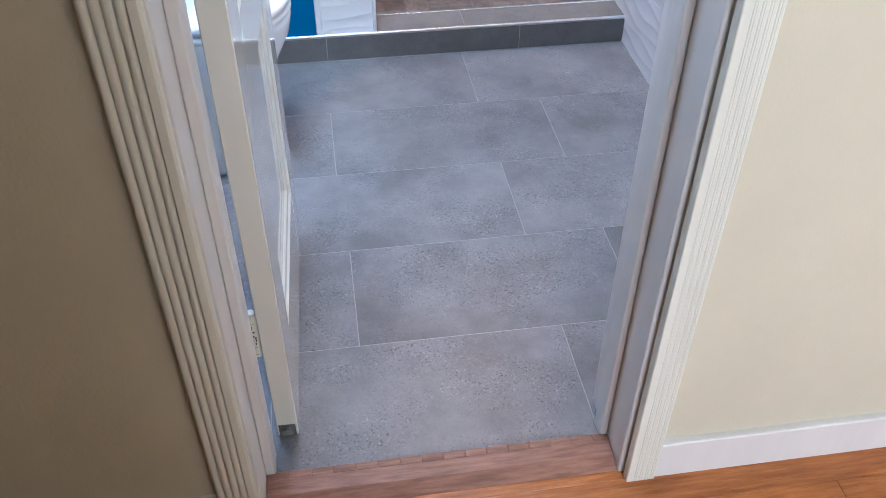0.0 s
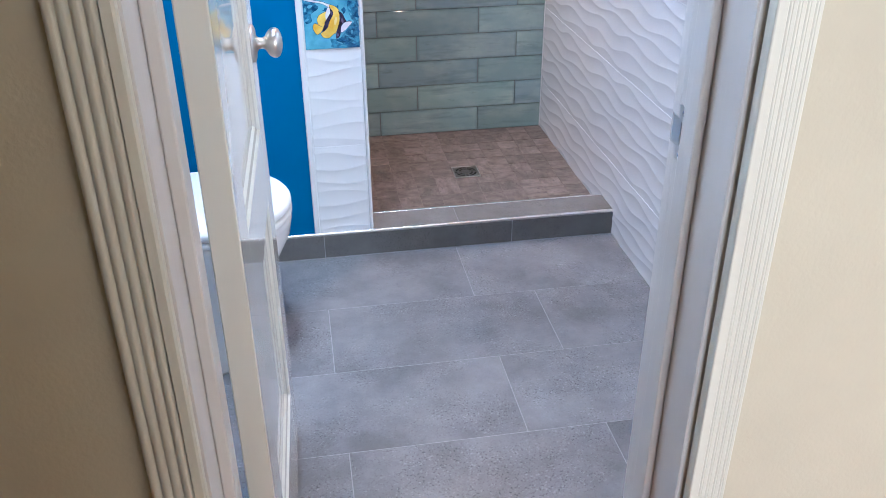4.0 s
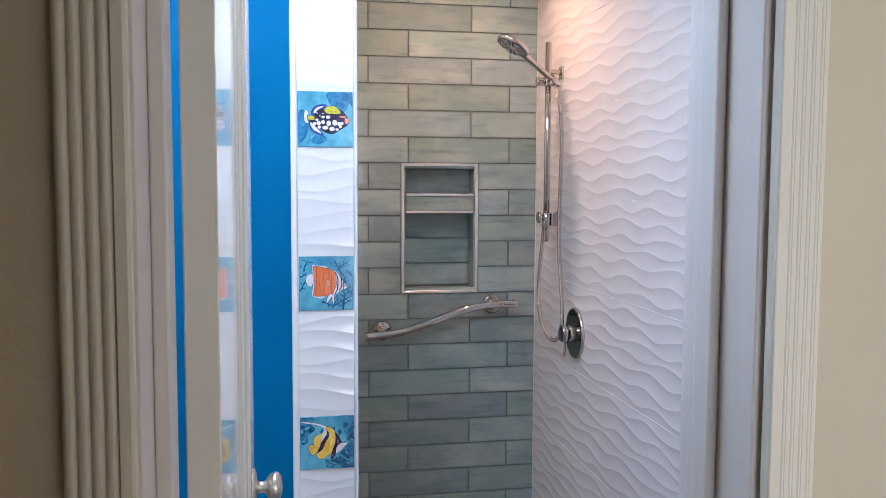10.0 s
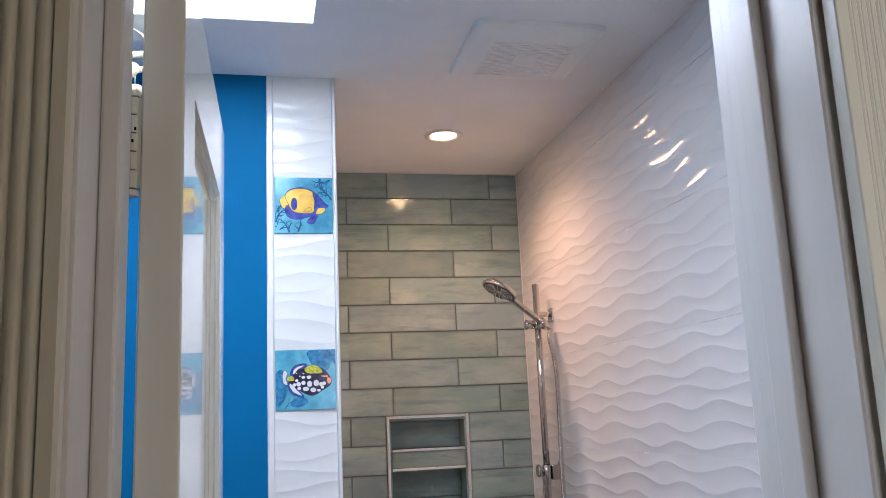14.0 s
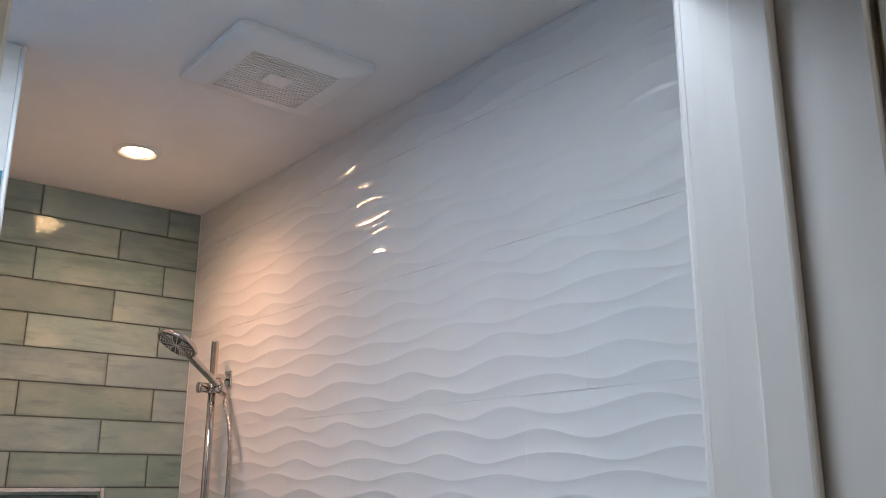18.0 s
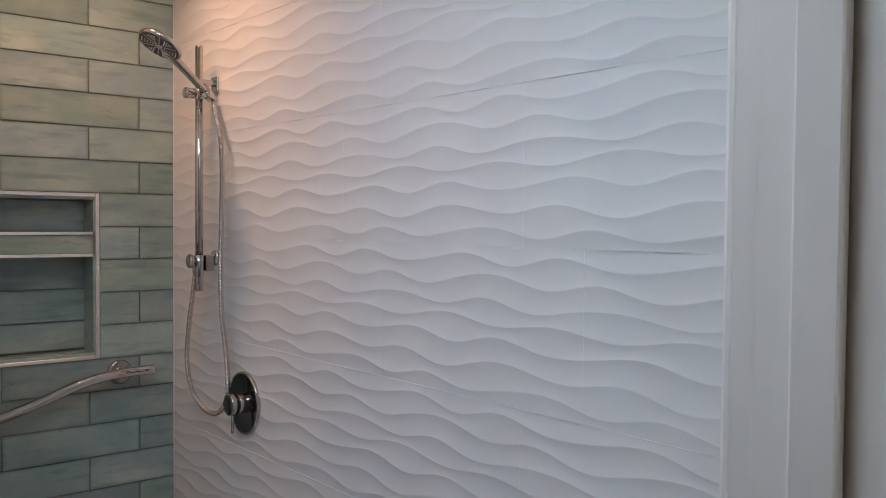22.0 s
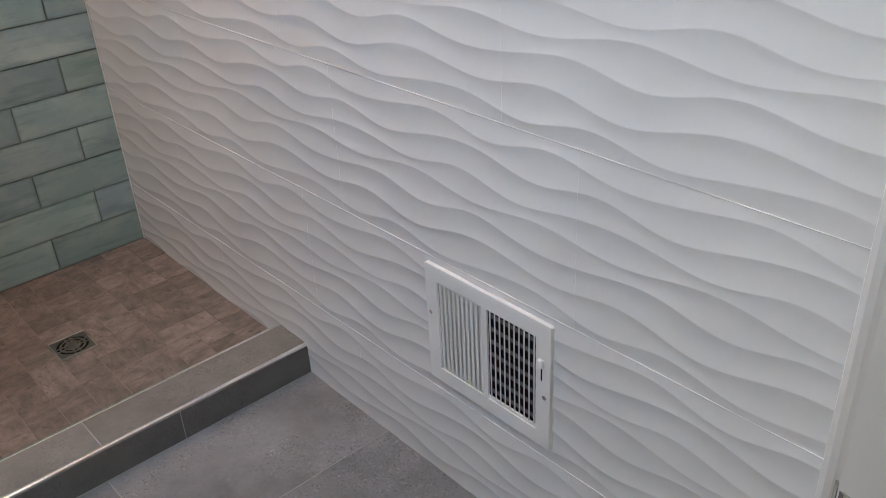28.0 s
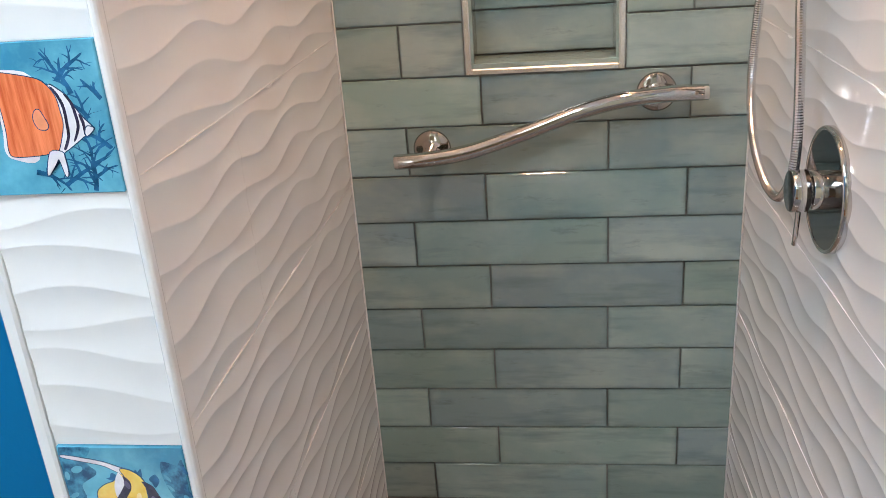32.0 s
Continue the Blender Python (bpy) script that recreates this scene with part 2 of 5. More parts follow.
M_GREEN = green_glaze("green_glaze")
M_GROUT_G = material("grey_grout", (0.175, 0.185, 0.178), 0.9, vary=0.15, scale=40)
M_FLOOR = stone("grey_porcelain", (0.205, 0.208, 0.220), 0.36, cloud=(4.5, 0.30), dark=(210, 0.62), light=(170, 0.55), patch=5.0, tint=0.07, relief=0.25)
M_FLOOR_GROUT = material("pale_floor_grout", (0.36, 0.36, 0.37), 0.9, vary=0.1, scale=50)
# darker copy of the kerb tile: the front's shade is in the colour
M_KERB_SHADED = stone("shaded_kerb_tile", (0.125, 0.122, 0.118), 0.40, cloud=(6, 0.22), dark=(200, 0.3), light=(170, 0.2), patch=6.0, tint=0.05, relief=0.1)
M_MOSAIC = stone("brown_mosaic", (0.192, 0.161, 0.143), 0.45, cloud=(17, 0.42), dark=(58, 0.48), light=(40, 0.2), patch=16.0, tint=0.21, relief=0.10, stretch=(1, 1.8, 1), local=True)
M_MOSAIC_GROUT = material("mosaic_grout", (0.265, 0.225, 0.20), 0.9, vary=0.42, scale=9)
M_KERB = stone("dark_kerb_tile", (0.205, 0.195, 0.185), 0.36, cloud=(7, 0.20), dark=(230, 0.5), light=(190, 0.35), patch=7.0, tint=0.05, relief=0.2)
M_STEEL = material("satin_steel_trim", (0.92, 0.91, 0.89), 0.27, metal=1.0, vary=0.04, scale=20)
M_CHROME = material("polished_chrome", (0.58, 0.56, 0.54), 0.04, metal=1.0)
M_NICKEL = material("satin_nickel", (0.62, 0.60, 0.57), 0.3, metal=1.0, vary=0.03, scale=40)
M_GUNMETAL = material("dark_nickel_drain", (0.32, 0.305, 0.28), 0.30, metal=1.0, vary=0.12, scale=60)
M_FAN = material("white_fan_cover", (0.90, 0.895, 0.885), 0.35)
# chrome with the dark surroundings it mirrors put into its base colour
M_CHROME_REFLECTION = material("chrome_black_reflection", (0.13, 0.13, 0.135), 0.05, metal=1.0)
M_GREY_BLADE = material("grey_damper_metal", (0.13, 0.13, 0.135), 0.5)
# darker copy of the chrome, with the flanges' dark reflections in the colour
M_CHROME_DIMMED = material("chrome_dimmed_reflection", (0.40, 0.375, 0.35), 0.07, metal=1.0)
# black that stands in for shade inside holes; also colours the paint chips
M_DARK = material("hole_shade_and_chip_black", (0.009, 0.009, 0.009), 0.8, spec=0.08)
M_BLUE = material("blue_wall_paint", (0.001, 0.122, 0.288), 0.6, spec=0.08, vary=0.05, scale=4, bump=0.08, bump_scale=220)
M_BEIGE = material("beige_wall_paint", (0.575, 0.535, 0.415), 0.7, vary=0.04, scale=3, bump=0.16, bump_scale=160)
M_CASING = material("cream_casing_paint", (0.68, 0.68, 0.60), 0.34, vary=0.05, scale=9, bump=0.16, bump_scale=70, stretch=(1, 1, 0.12))
M_WHITE = material("white_ceiling_paint", (0.91, 0.905, 0.90), 0.85, vary=0.03, scale=4, bump=0.06, bump_scale=200)
M_TRIM = material("white_trim_gloss", (0.685, 0.672, 0.655), 0.32, vary=0.04, scale=9, bump=0.14, bump_scale=70, stretch=(1, 1, 0.12))
M_DOOR = material("glossy_door_paint", (0.73, 0.725, 0.655), 0.17, coat=0.7, vary=0.03, scale=6, bump=0.012, bump_scale=60, stretch=(1, 1, 0.12))
M_OAK = material("oak_floor", (0.40, 0.115, 0.024), 0.27, vary=0.38, scale=4.5, stretch=(1, 13, 1), bump=0.08, bump_scale=60, random_value=0.10, second=(0.58, 0.215, 0.055), detail=0.70, contrast=(0.34, 0.66), speck=0.25, speck_scale=60)
M_SILL = material("oak_threshold", (0.23, 0.105, 0.066), 0.4, vary=0.25, scale=12, stretch=(1, 8, 1), second=(0.33, 0.165, 0.11), random_value=0.12)
M_PORCELAIN = material("white_porcelain", (0.82, 0.82, 0.82), 0.1, spec=0.6)
M_PLASTIC = material("white_plastic", (0.78, 0.78, 0.77), 0.4)


def glow(name, color, strength):
    mat = bpy.data.materials.new(name)
    mat.use_nodes = True
    p = mat.node_tree.nodes["Principled BSDF"]
    p.inputs["Emission Color"].default_value = rgb(*color)
    p.inputs["Emission Strength"].default_value = strength
    return mat


M_SKY = glow("frosted_sky_pane", (0.80, 0.895, 1.0), 16.5)
M_LAMP = glow("warm_lamp_lens", (1.0, 0.62, 0.30), 70)


# ---- mesh helpers ----
def mesh_of(name, bm, mat, smooth=False):
    me = bpy.data.meshes.new(name)
    bm.normal_update()
    bm.to_mesh(me)
    bm.free()
    for m in (mat if isinstance(mat, (list, tuple)) else [mat]):
        me.materials.append(m)
    if smooth:
        for p in me.polygons:
            p.use_smooth = True
    return me


def thing(name, bm, mat, label, category, group="", kind="", smooth=False):
    return tagged(new(name, mesh_of(name, bm, mat, smooth)), label, category, group, kind)


def part(name, bm, mat, parent, label="", smooth=False):
    ob = new(name, mesh_of(name, bm, mat, smooth))
    ob.parent = parent
    return tagged(ob, label)


def holder(name, label, category, at=(0, 0, 0), group="", kind=""):
    ob = tagged(new(name), label, category, group, kind)
    ob.empty_display_size = 0.1
    ob.location = at
    return ob


def box(bm, x0, x1, y0, y1, z0, z1, bevel=0.0, seg=1):
    tmp = bmesh.new()
    v = [tmp.verts.new((x, y, z)) for x in (x0, x1) for y in (y0, y1) for z in (z0, z1)]
    for f in ((0, 1, 3, 2), (4, 6, 7, 5), (0, 4, 5, 1), (2, 3, 7, 6), (0, 2, 6, 4), (1, 5, 7, 3)):
        tmp.faces.new([v[i] for i in f])
    bmesh.ops.recalc_face_normals(tmp, faces=tmp.faces)
    if bevel:
        bmesh.ops.bevel(tmp, geom=list(tmp.edges), offset=bevel, segments=seg, affect="EDGES", profile=0.5)
    join(bm, tmp)
    return bm


def join(bm, tmp):
    me = bpy.data.meshes.new("tmp")
    tmp.to_mesh(me)
    tmp.free()
    bm.from_mesh(me)
    bpy.data.meshes.remove(me)


def cyl(bm, m, r, depth, r2=None, seg=32, bevel=0.0):
    tmp = bmesh.new()
    bmesh.ops.create_cone(tmp, cap_ends=True, segments=seg, radius1=r, radius2=r if r2 is None else r2, depth=depth)
    if bevel:
        rim = [e for e in tmp.edges if all(len(f.verts) > 4 for f in e.link_faces) or any(len(f.verts) > 4 for f in e.link_faces)]
        bmesh.ops.bevel(tmp, geom=rim, offset=bevel, segments=2, affect="EDGES", profile=0.5)
    bmesh.ops.transform(tmp, matrix=m, verts=tmp.verts)
    join(bm, tmp)
    return bm


def lathe(bm, m, profile, seg=32):
    """Turns a profile of (radius, height) round the z axis."""
    rings = []
    for r, h in profile:
        if r < 1e-6:
            rings.append([bm.verts.new(m @ Vector((0, 0, h)))])
        else:
            rings.append([bm.verts.new(m @ Vector((r * math.cos(2 * math.pi * i / seg), r * math.sin(2 * math.pi * i / seg), h))) for i in range(seg)])
    for a, b in zip(rings, rings[1:]):
        for i in range(seg):
            j = (i + 1) % seg
            f = [a[i % len(a)], a[j % len(a)], b[j % len(b)], b[i % len(b)]]
            f = list(dict.fromkeys(f))
            if len(f) > 2:
                bm.faces.new(f)
    return bm


def tube(bm, points, r, seg=12, caps=True):
    """A round tube along points; r is a number or a function of the share of the way."""
    pts = [Vector(p) for p in points]
    rings, side = [], None
    for i, p in enumerate(pts):
        d = (pts[min(i + 1, len(pts) - 1)] - pts[max(i - 1, 0)]).normalized()
        if side is None:
            side = d.orthogonal().normalized()
        side = (side - d * side.dot(d)).normalized()
        up = d.cross(side)
        rr = r(i / (len(pts) - 1)) if callable(r) else r
        rings.append([bm.verts.new(p + (side * math.cos(2 * math.pi * k / seg) + up * math.sin(2 * math.pi * k / seg)) * rr) for k in range(seg)])
    for a, b in zip(rings, rings[1:]):
        for k in range(seg):
            bm.faces.new((a[k], a[(k + 1) % seg], b[(k + 1) % seg], b[k]))
    if caps:
        bm.faces.new(list(reversed(rings[0])))
        bm.faces.new(rings[-1])
    return bm


def spline(points, steps=10):
    """A smooth line through the points."""
    p = [Vector(q) for q in points]
    p = [2 * p[0] - p[1]] + p + [2 * p[-1] - p[-2]]
    out = []
    for i in range(1, len(p) - 2):
        for k in range(steps):
            t = k / steps
            out.append(0.5 * (2 * p[i] + (p[i + 1] - p[i - 1]) * t + (2 * p[i - 1] - 5 * p[i] + 4 * p[i + 1] - p[i + 2]) * t * t + (3 * p[i] - p[i - 1] - 3 * p[i + 1] + p[i + 2]) * t ** 3))
    out.append(p[-2])
    return out


def prism(bm, outline, axis, lo, hi):
    """Draws a closed outline of (a, b) along an axis: x takes (y, z), y takes (x, z), z takes (x, y)."""
    def at(a, b, c):
        return {"x": (c, a, b), "y": (a, c, b), "z": (a, b, c)}[axis]
    tmp = bmesh.new()
    lo_v = [tmp.verts.new(at(a, b, lo)) for a, b in outline]
    hi_v = [tmp.verts.new(at(a, b, hi)) for a, b in outline]
    n = len(outline)
    for i in range(n):
        tmp.faces.new((lo_v[i], lo_v[(i + 1) % n], hi_v[(i + 1) % n], hi_v[i]))
    tmp.faces.new(lo_v)
    tmp.faces.new(hi_v)
    bmesh.ops.recalc_face_normals(tmp, faces=tmp.faces)
    join(bm, tmp)
    return bm


# ---- the plan, in metres ----
CEIL = 2.48
PAN = 0.036
KERB = 0.089
LEFT = -1.78          # bathroom's far side wall
SHOWER_L = -0.803     # shower's inner side face
PILLAR_L = -0.979
FRONT = -0.908        # face of pillar and blue wall
KERB_F = -0.917
DOOR_B, DOOR_H = -2.337, -2.513   # bathroom and hall faces of the door wall
JR, JL = -0.505, -1.135            # door frame's faces
HEAD = 2.052
HALL_END = -5.6
HALL_BLOCK = -3.78
SKY = (-1.46, -0.875, -2.16, -1.241)  # skylight opening

# ---- large structure ----
b = box(bmesh.new(), LEFT - 0.1, 0.0, DOOR_H + 0.05, 0.0, -0.12, -0.0007)
floor = thing("floor", b, M_FLOOR_GROUT, "dark grey porcelain tile bathroom floor with pale grout", "floor", kind="structure")

b = box(bmesh.new(), -0.0006, 0.12, DOOR_B, 0.13, -0.1, CEIL + 0.1)
wall_east = thing("wall_east", b, M_GROUT_W, "white glossy wave relief tile wall", "wall", kind="structure")

NX0, NX1, NZ0, NZ1 = -0.538, -0.250, 1.064, 1.553
b = bmesh.new()
box(b, SHOWER_L - 0.2, NX0, 0.008, 0.13, -0.1, CEIL + 0.1)
box(b, NX1, 0.012, 0.008, 0.13, -0.1, CEIL + 0.1)
box(b, NX0, NX1, 0.008, 0.13, -0.1, NZ0)
box(b, NX0, NX1, 0.008, 0.13, NZ1, CEIL + 0.1)
box(b, NX0, NX1, 0.102, 0.13, NZ0, NZ1)
wall_north = thing("wall_north", b, M_GROUT_G, "green glazed brick tile shower wall with recessed niche", "wall", kind="structure")

b = box(bmesh.new(), PILLAR_L + 0.012, SHOWER_L + 0.0006, FRONT + 0.0016, 0.008, -0.1, CEIL + 0.1)
pillar = thing("wall_shower", b, M_GROUT_W, "narrow shower end wall tiled with white waves and fish tiles", "wall", kind="structure")

b = box(bmesh.new(), LEFT - 0.1, PILLAR_L + 0.012, FRONT, 0.008, -0.1, CEIL + 0.1)
wall_blue = thing("wall_blue", b, M_BLUE, "bright blue painted bathroom wall", "wall", kind="structure")
b = box(bmesh.new(), LEFT - 0.1, LEFT, DOOR_H, FRONT, -0.1, CEIL + 0.1)
thing("wall_west", b, M_BLUE, "bright blue painted bathroom side wall", "wall", kind="structure")

b = bmesh.new()
box(b, LEFT, JL - 0.02, DOOR_H, DOOR_B, -0.1, CEIL + 0.1)
box(b, JR + 0.019, 0.012, DOOR_H, DOOR_B, -0.1, CEIL + 0.1)
box(b, JL - 0.02, JR + 0.02, DOOR_H, DOOR_B, HEAD + 0.02, CEIL + 0.1)
box(b, 0.012, 0.85, DOOR_H, DOOR_H + 0.1, -0.1, CEIL + 0.1)
box(b, -4.0, LEFT, DOOR_H, DOOR_H + 0.1, -0.1, CEIL + 0.1)
thing("wall_south", b, M_BEIGE, "beige painted hallway wall around the bathroom doorway", "wall", kind="structure")
# unseen wall, added so its edge keeps window light off the left side
b = bmesh.new()
box(b, -4.1, -0.55, HALL_BLOCK - 0.1, HALL_BLOCK, -0.1, CEIL + 0.1)
box(b, -0.65, -0.55, HALL_END - 0.1, HALL_BLOCK - 0.1, -0.1, CEIL + 0.1)
thing("wall_hall_blocker", b, M_BEIGE, "unseen beige wall added to shade the doorway's left side", "wall", kind="structure")
b = box(bmesh.new(), -4.1, -4.0, HALL_BLOCK, DOOR_H, -0.1, CEIL + 0.1)
thing("wall_hall_west", b, M_BEIGE, "beige painted hallway end wall", "wall", kind="structure")
b = box(bmesh.new(), 0.85, 0.95, HALL_END, DOOR_H, -0.1, CEIL + 0.1)
thing("wall_hall_east", b, M_BEIGE, "beige painted hallway side wall", "wall", kind="structure")
b = bmesh.new()
box(b, -0.55, -0.525, HALL_END - 0.1, HALL_END, -0.1, CEIL + 0.1)
box(b, 0.485, 0.95, HALL_END - 0.1, HALL_END, -0.1, CEIL + 0.1)
box(b, -0.525, 0.485, HALL_END - 0.1, HALL_END, -0.1, 0.52)
box(b, -0.525, 0.485, HALL_END - 0.1, HALL_END, 2.34, CEIL + 0.1)
thing("wall_hall_south", b, M_BEIGE, "beige painted far wall with a window opening", "wall", kind="structure")

b = bmesh.new()
sx0, sx1, sy0, sy1 = SKY
for q in ((LEFT - 0.1, sx0, DOOR_B, 0.13), (sx1, 0.12, DOOR_B, 0.13), (sx0, sx1, sy1, 0.13), (sx0, sx1, DOOR_B, sy0)):
    box(b, *q, CEIL, CEIL + 0.1)
for q in ((sx0 - 0.05, sx0, sy0, sy1), (sx1, sx1 + 0.05, sy0, sy1), (sx0 - 0.05, sx1 + 0.05, sy1, sy1 + 0.05), (sx0 - 0.05, sx1 + 0.05, sy0 - 0.05, sy0)):
    box(b, *q, CEIL + 0.1, CEIL + 0.5)
thing("ceiling", b, M_WHITE, "plain white painted bathroom ceiling with a skylight shaft", "ceiling", kind="structure")
window_1 = holder("window_1", "frosted skylight pane glowing with daylight", "skylight", (-1.17, -1.70, CEIL + 0.05), kind="structure")
pane = part("pane", box(bmesh.new(), sx0 + 0.002, sx1 - 0.002, sy0 + 0.002, sy1 - 0.002, CEIL + 0.045, CEIL + 0.055), M_SKY, window_1, "bright frosted pane")
pane.matrix_parent_inverse = Matrix.Translation(-window_1.location)
b = box(bmesh.new(), -4.1, 0.95, HALL_END - 0.1, DOOR_B, CEIL + 0.002, CEIL + 0.1)
thing("ceiling_hall", b, M_WHITE, "plain white hallway ceiling", "ceiling", kind="structure")
b = box(bmesh.new(), -4.1, 0.95, HALL_END - 0.1, DOOR_H + 0.05, -0.12, -0.014)
floor_hall = thing("floor_hall", b, M_SILL, "polished red oak strip hallway floor", "floor", kind="structure")

# ---- kerb, pan, tiles of the shower ----
kerb = thing("shower_kerb", box(bmesh.new(), LEFT, 0.012, KERB_F + 0.0012, -0.80, -0.008, KERB - 0.0022), M_FLOOR_GROUT, "low dark grey tiled kerb with steel edge trim", "kerb", kind="structure")
pan = thing("shower_pan", box(bmesh.new(), SHOWER_L, 0.0, -0.80, 0.0, -0.01, PAN - 0.0006), M_MOSAIC_GROUT, "shower floor of small brown square mosaic tiles", "floor", kind="structure")


TILE_W, TILE_H = 0.6, 0.3025
# the tile's seven wave crests, from the top: mean height, then sine and cosine of one, two and three waves a tile
CREST = (
    (0.2744, 0.0014, -0.0026, 0.0071, 0.0070, 0.0020, -0.0019),
    (0.2335, 0.0055, -0.0040, -0.0076, 0.0063, -0.0021, 0.0013),
    (0.1898, -0.0015, -0.0002, -0.0077, 0.0046, 0.0023, -0.0001),
    (0.1547, -0.0014, -0.0025, 0.0079, 0.0006, 0.0000, -0.0001),
    (0.1156, -0.0010, -0.0013, -0.0084, -0.0046, 0.0022, 0.0008),
    (0.0676, 0.0045, 0.0010, -0.0099, -0.0021, -0.0001, -0.0014),
    (0.0244, 0.0027, 0.0022, 0.0046, -0.0076, 0.0026, 0.0007),
)
CRESTS = len(CREST)


def crest(k, u):
    """Height of the k-th wave crest (counted upwards) over a tile's foot, at u from the tile's end."""
    c = CREST[CRESTS - 1 - k % CRESTS]
    w = 2 * math.pi * u / TILE_W
    return TILE_H * (k // CRESTS) + c[0] + sum(c[2 * n - 1] * math.sin(n * w) + c[2 * n] * math.cos(n * w) for n in (1, 2, 3))


# share of the way from one crest up to the next, and the height kept of the relief there: a scallop with a sharp crest
PROFILE = [(x, abs((x - 0.53) / (0.53 if x < 0.53 else 0.47)) ** 2.0) for x in (0.0, 0.03, 0.07, 0.13, 0.21, 0.31, 0.42, 0.53, 0.63, 0.73, 0.81, 0.88, 0.935, 0.975)]


def wave_tile(parent, place, u0, u1, v0, v1, start=(0.0, 0.0), du=0.012, relief=0.045, name="wave_tile"):
    """One relief tile; place(u, v, h) gives the point h metres proud of the wall; start is the uncut tile's corner."""
    g = 0.00025
    u0, u1, v0, v1 = u0 + 0.0001, u1 - 0.0001, v0 + g, v1 - g
    nu = max(2, round((u1 - u0) / du))
    k0, k1 = math.floor((v0 - start[1]) / TILE_H) * CRESTS - 2, math.ceil((v1 - start[1]) / TILE_H) * CRESTS + 3
    grid = []
    for i in range(nu + 1):
        u = u0 + (u1 - u0) * i / nu
        for k in range(k0, k1):
            c0, c1 = (start[1] + crest(j, u - start[0]) for j in (k, k + 1))
            grid += [(u, c0 + (c1 - c0) * s, 0.0036 - relief * (c1 - c0) * (1 - keep)) for s, keep in PROFILE]
    rows = (k1 - k0) * len(PROFILE)
    quads = [(i * rows + j, (i + 1) * rows + j, (i + 1) * rows + j + 1, i * rows + j + 1) for i in range(nu) for j in range(rows - 1)]
    me = bpy.data.meshes.new(name)
    me.from_pydata(grid, [], quads)
    bm = bmesh.new()
    bm.from_mesh(me)
    for v, away in ((v0, -1), (v1, 1)):
        bmesh.ops.bisect_plane(bm, geom=bm.verts[:] + bm.edges[:] + bm.faces[:], dist=1e-6, plane_co=(0, v, 0), plane_no=(0, away, 0), clear_outer=True)
    for f in bm.faces:
        f.smooth = True
    for e in bm.edges:
        if e.is_boundary:
            e.smooth = False
    out = bmesh.ops.extrude_edge_only(bm, edges=[e for e in bm.edges if e.is_boundary])
    for q in out["geom"]:
        if isinstance(q, bmesh.types.BMVert):
            q.co.z = -0.004
        elif isinstance(q, bmesh.types.BMFace):
            q.smooth = False
    for q in bm.verts:
        q.co = place(*q.co)
    bmesh.ops.recalc_face_normals(bm, faces=bm.faces)
    bm.to_mesh(me)
    bm.free()
    me.materials.append(M_WAVE)
    ob = new(name, me)
    ob.parent = parent
    return ob


def grout_line(parent, place, u0, u1, v0, v1):
    """A thin white joint between tiles, filled nearly flush."""
    b = bmesh.new()
    vs = [b.verts.new(place(u, v, h)) for h in (-0.003, 0.0028) for u, v in ((u0, v0), (u1, v0), (u1, v1), (u0, v1))]
    for f in ((4, 5, 6, 7), (0, 1, 5, 4), (1, 2, 6, 5), (2, 3, 7, 6), (3, 0, 4, 7)):
        b.faces.new([vs[i] for i in f])
    bmesh.ops.recalc_face_normals(b, faces=b.faces)
    return part("grout_joint", b, M_WAVE, parent)


def spans(lo, hi, cuts):
    c = [lo] + sorted(k for k in cuts if lo + 0.012 < k < hi - 0.012) + [hi]
    return list(zip(c, c[1:]))


ROWS_V = [0.0] + [0.231 + 0.3025 * k for k in range(8)]
ROWS_V = [z for z in ROWS_V if z < CEIL - 0.02] + [CEIL]
for k, (v0, v1) in enumerate(zip(ROWS_V, ROWS_V[1:])):
    first = -0.545 if k % 2 == 0 else -0.995 + 0.6
    for u0, u1 in spans(DOOR_B, 0.0, [first - 0.6 * i for i in range(-1, 5)]):
        wave_tile(wall_east, lambda u, v, h: (-h, u, v), u0, u1, v0, v1, (first, 0.231 + TILE_H * (k - 1)))
    if k:
        grout_line(wall_east, lambda u, v, h: (-h, u, v), DOOR_B, -0.001, v0 - 0.00025, v0 + 0.00025)
for k, (v0, v1) in enumerate(zip(ROWS_V, ROWS_V[1:])):
    v0 = max(v0, PAN)
    for u0, u1 in spans(FRONT + 0.012, 0.0, [-0.60 if k % 2 else -0.30]):
        wave_tile(pillar, lambda u, v, h: (SHOWER_L + h, u, v), u0, u1, v0, v1, (-0.60 if k % 2 else -0.30, 0.231 + TILE_H * (k - 1)))
    if k:
        grout_line(pillar, lambda u, v, h: (SHOWER_L + h, u, v), FRONT + 0.013, -0.001, v0 - 0.00025, v0 + 0.00025)

# pillar front: white wave pieces between picture tiles
FISH_Z = [0.672, 1.129, 1.586, 2.043]
PX0, PX1 = -0.960, -0.806
cuts = [KERB, 0.375]
for z in FISH_Z:
    cuts += [z, z + 0.1535]
cuts.append(CEIL)
for v0, v1 in zip(cuts, cuts[1:]):
    if not any(abs(v0 - z) < 0.01 for z in FISH_Z):
        wave_tile(pillar, lambda u, v, h: (u, FRONT - h + 0.002, v), PX0, PX1, v0, v1, (PX0 - 0.23 * (v0 % 1.0), v1 - TILE_H), du=0.008, relief=0.038)
part("edge_trim", box(bmesh.new(), PILLAR_L, PX0 - 0.001, FRONT - 0.006, FRONT + 0.02, KERB, CEIL, 0.003), M_WAVE, pillar, "white edge trim")
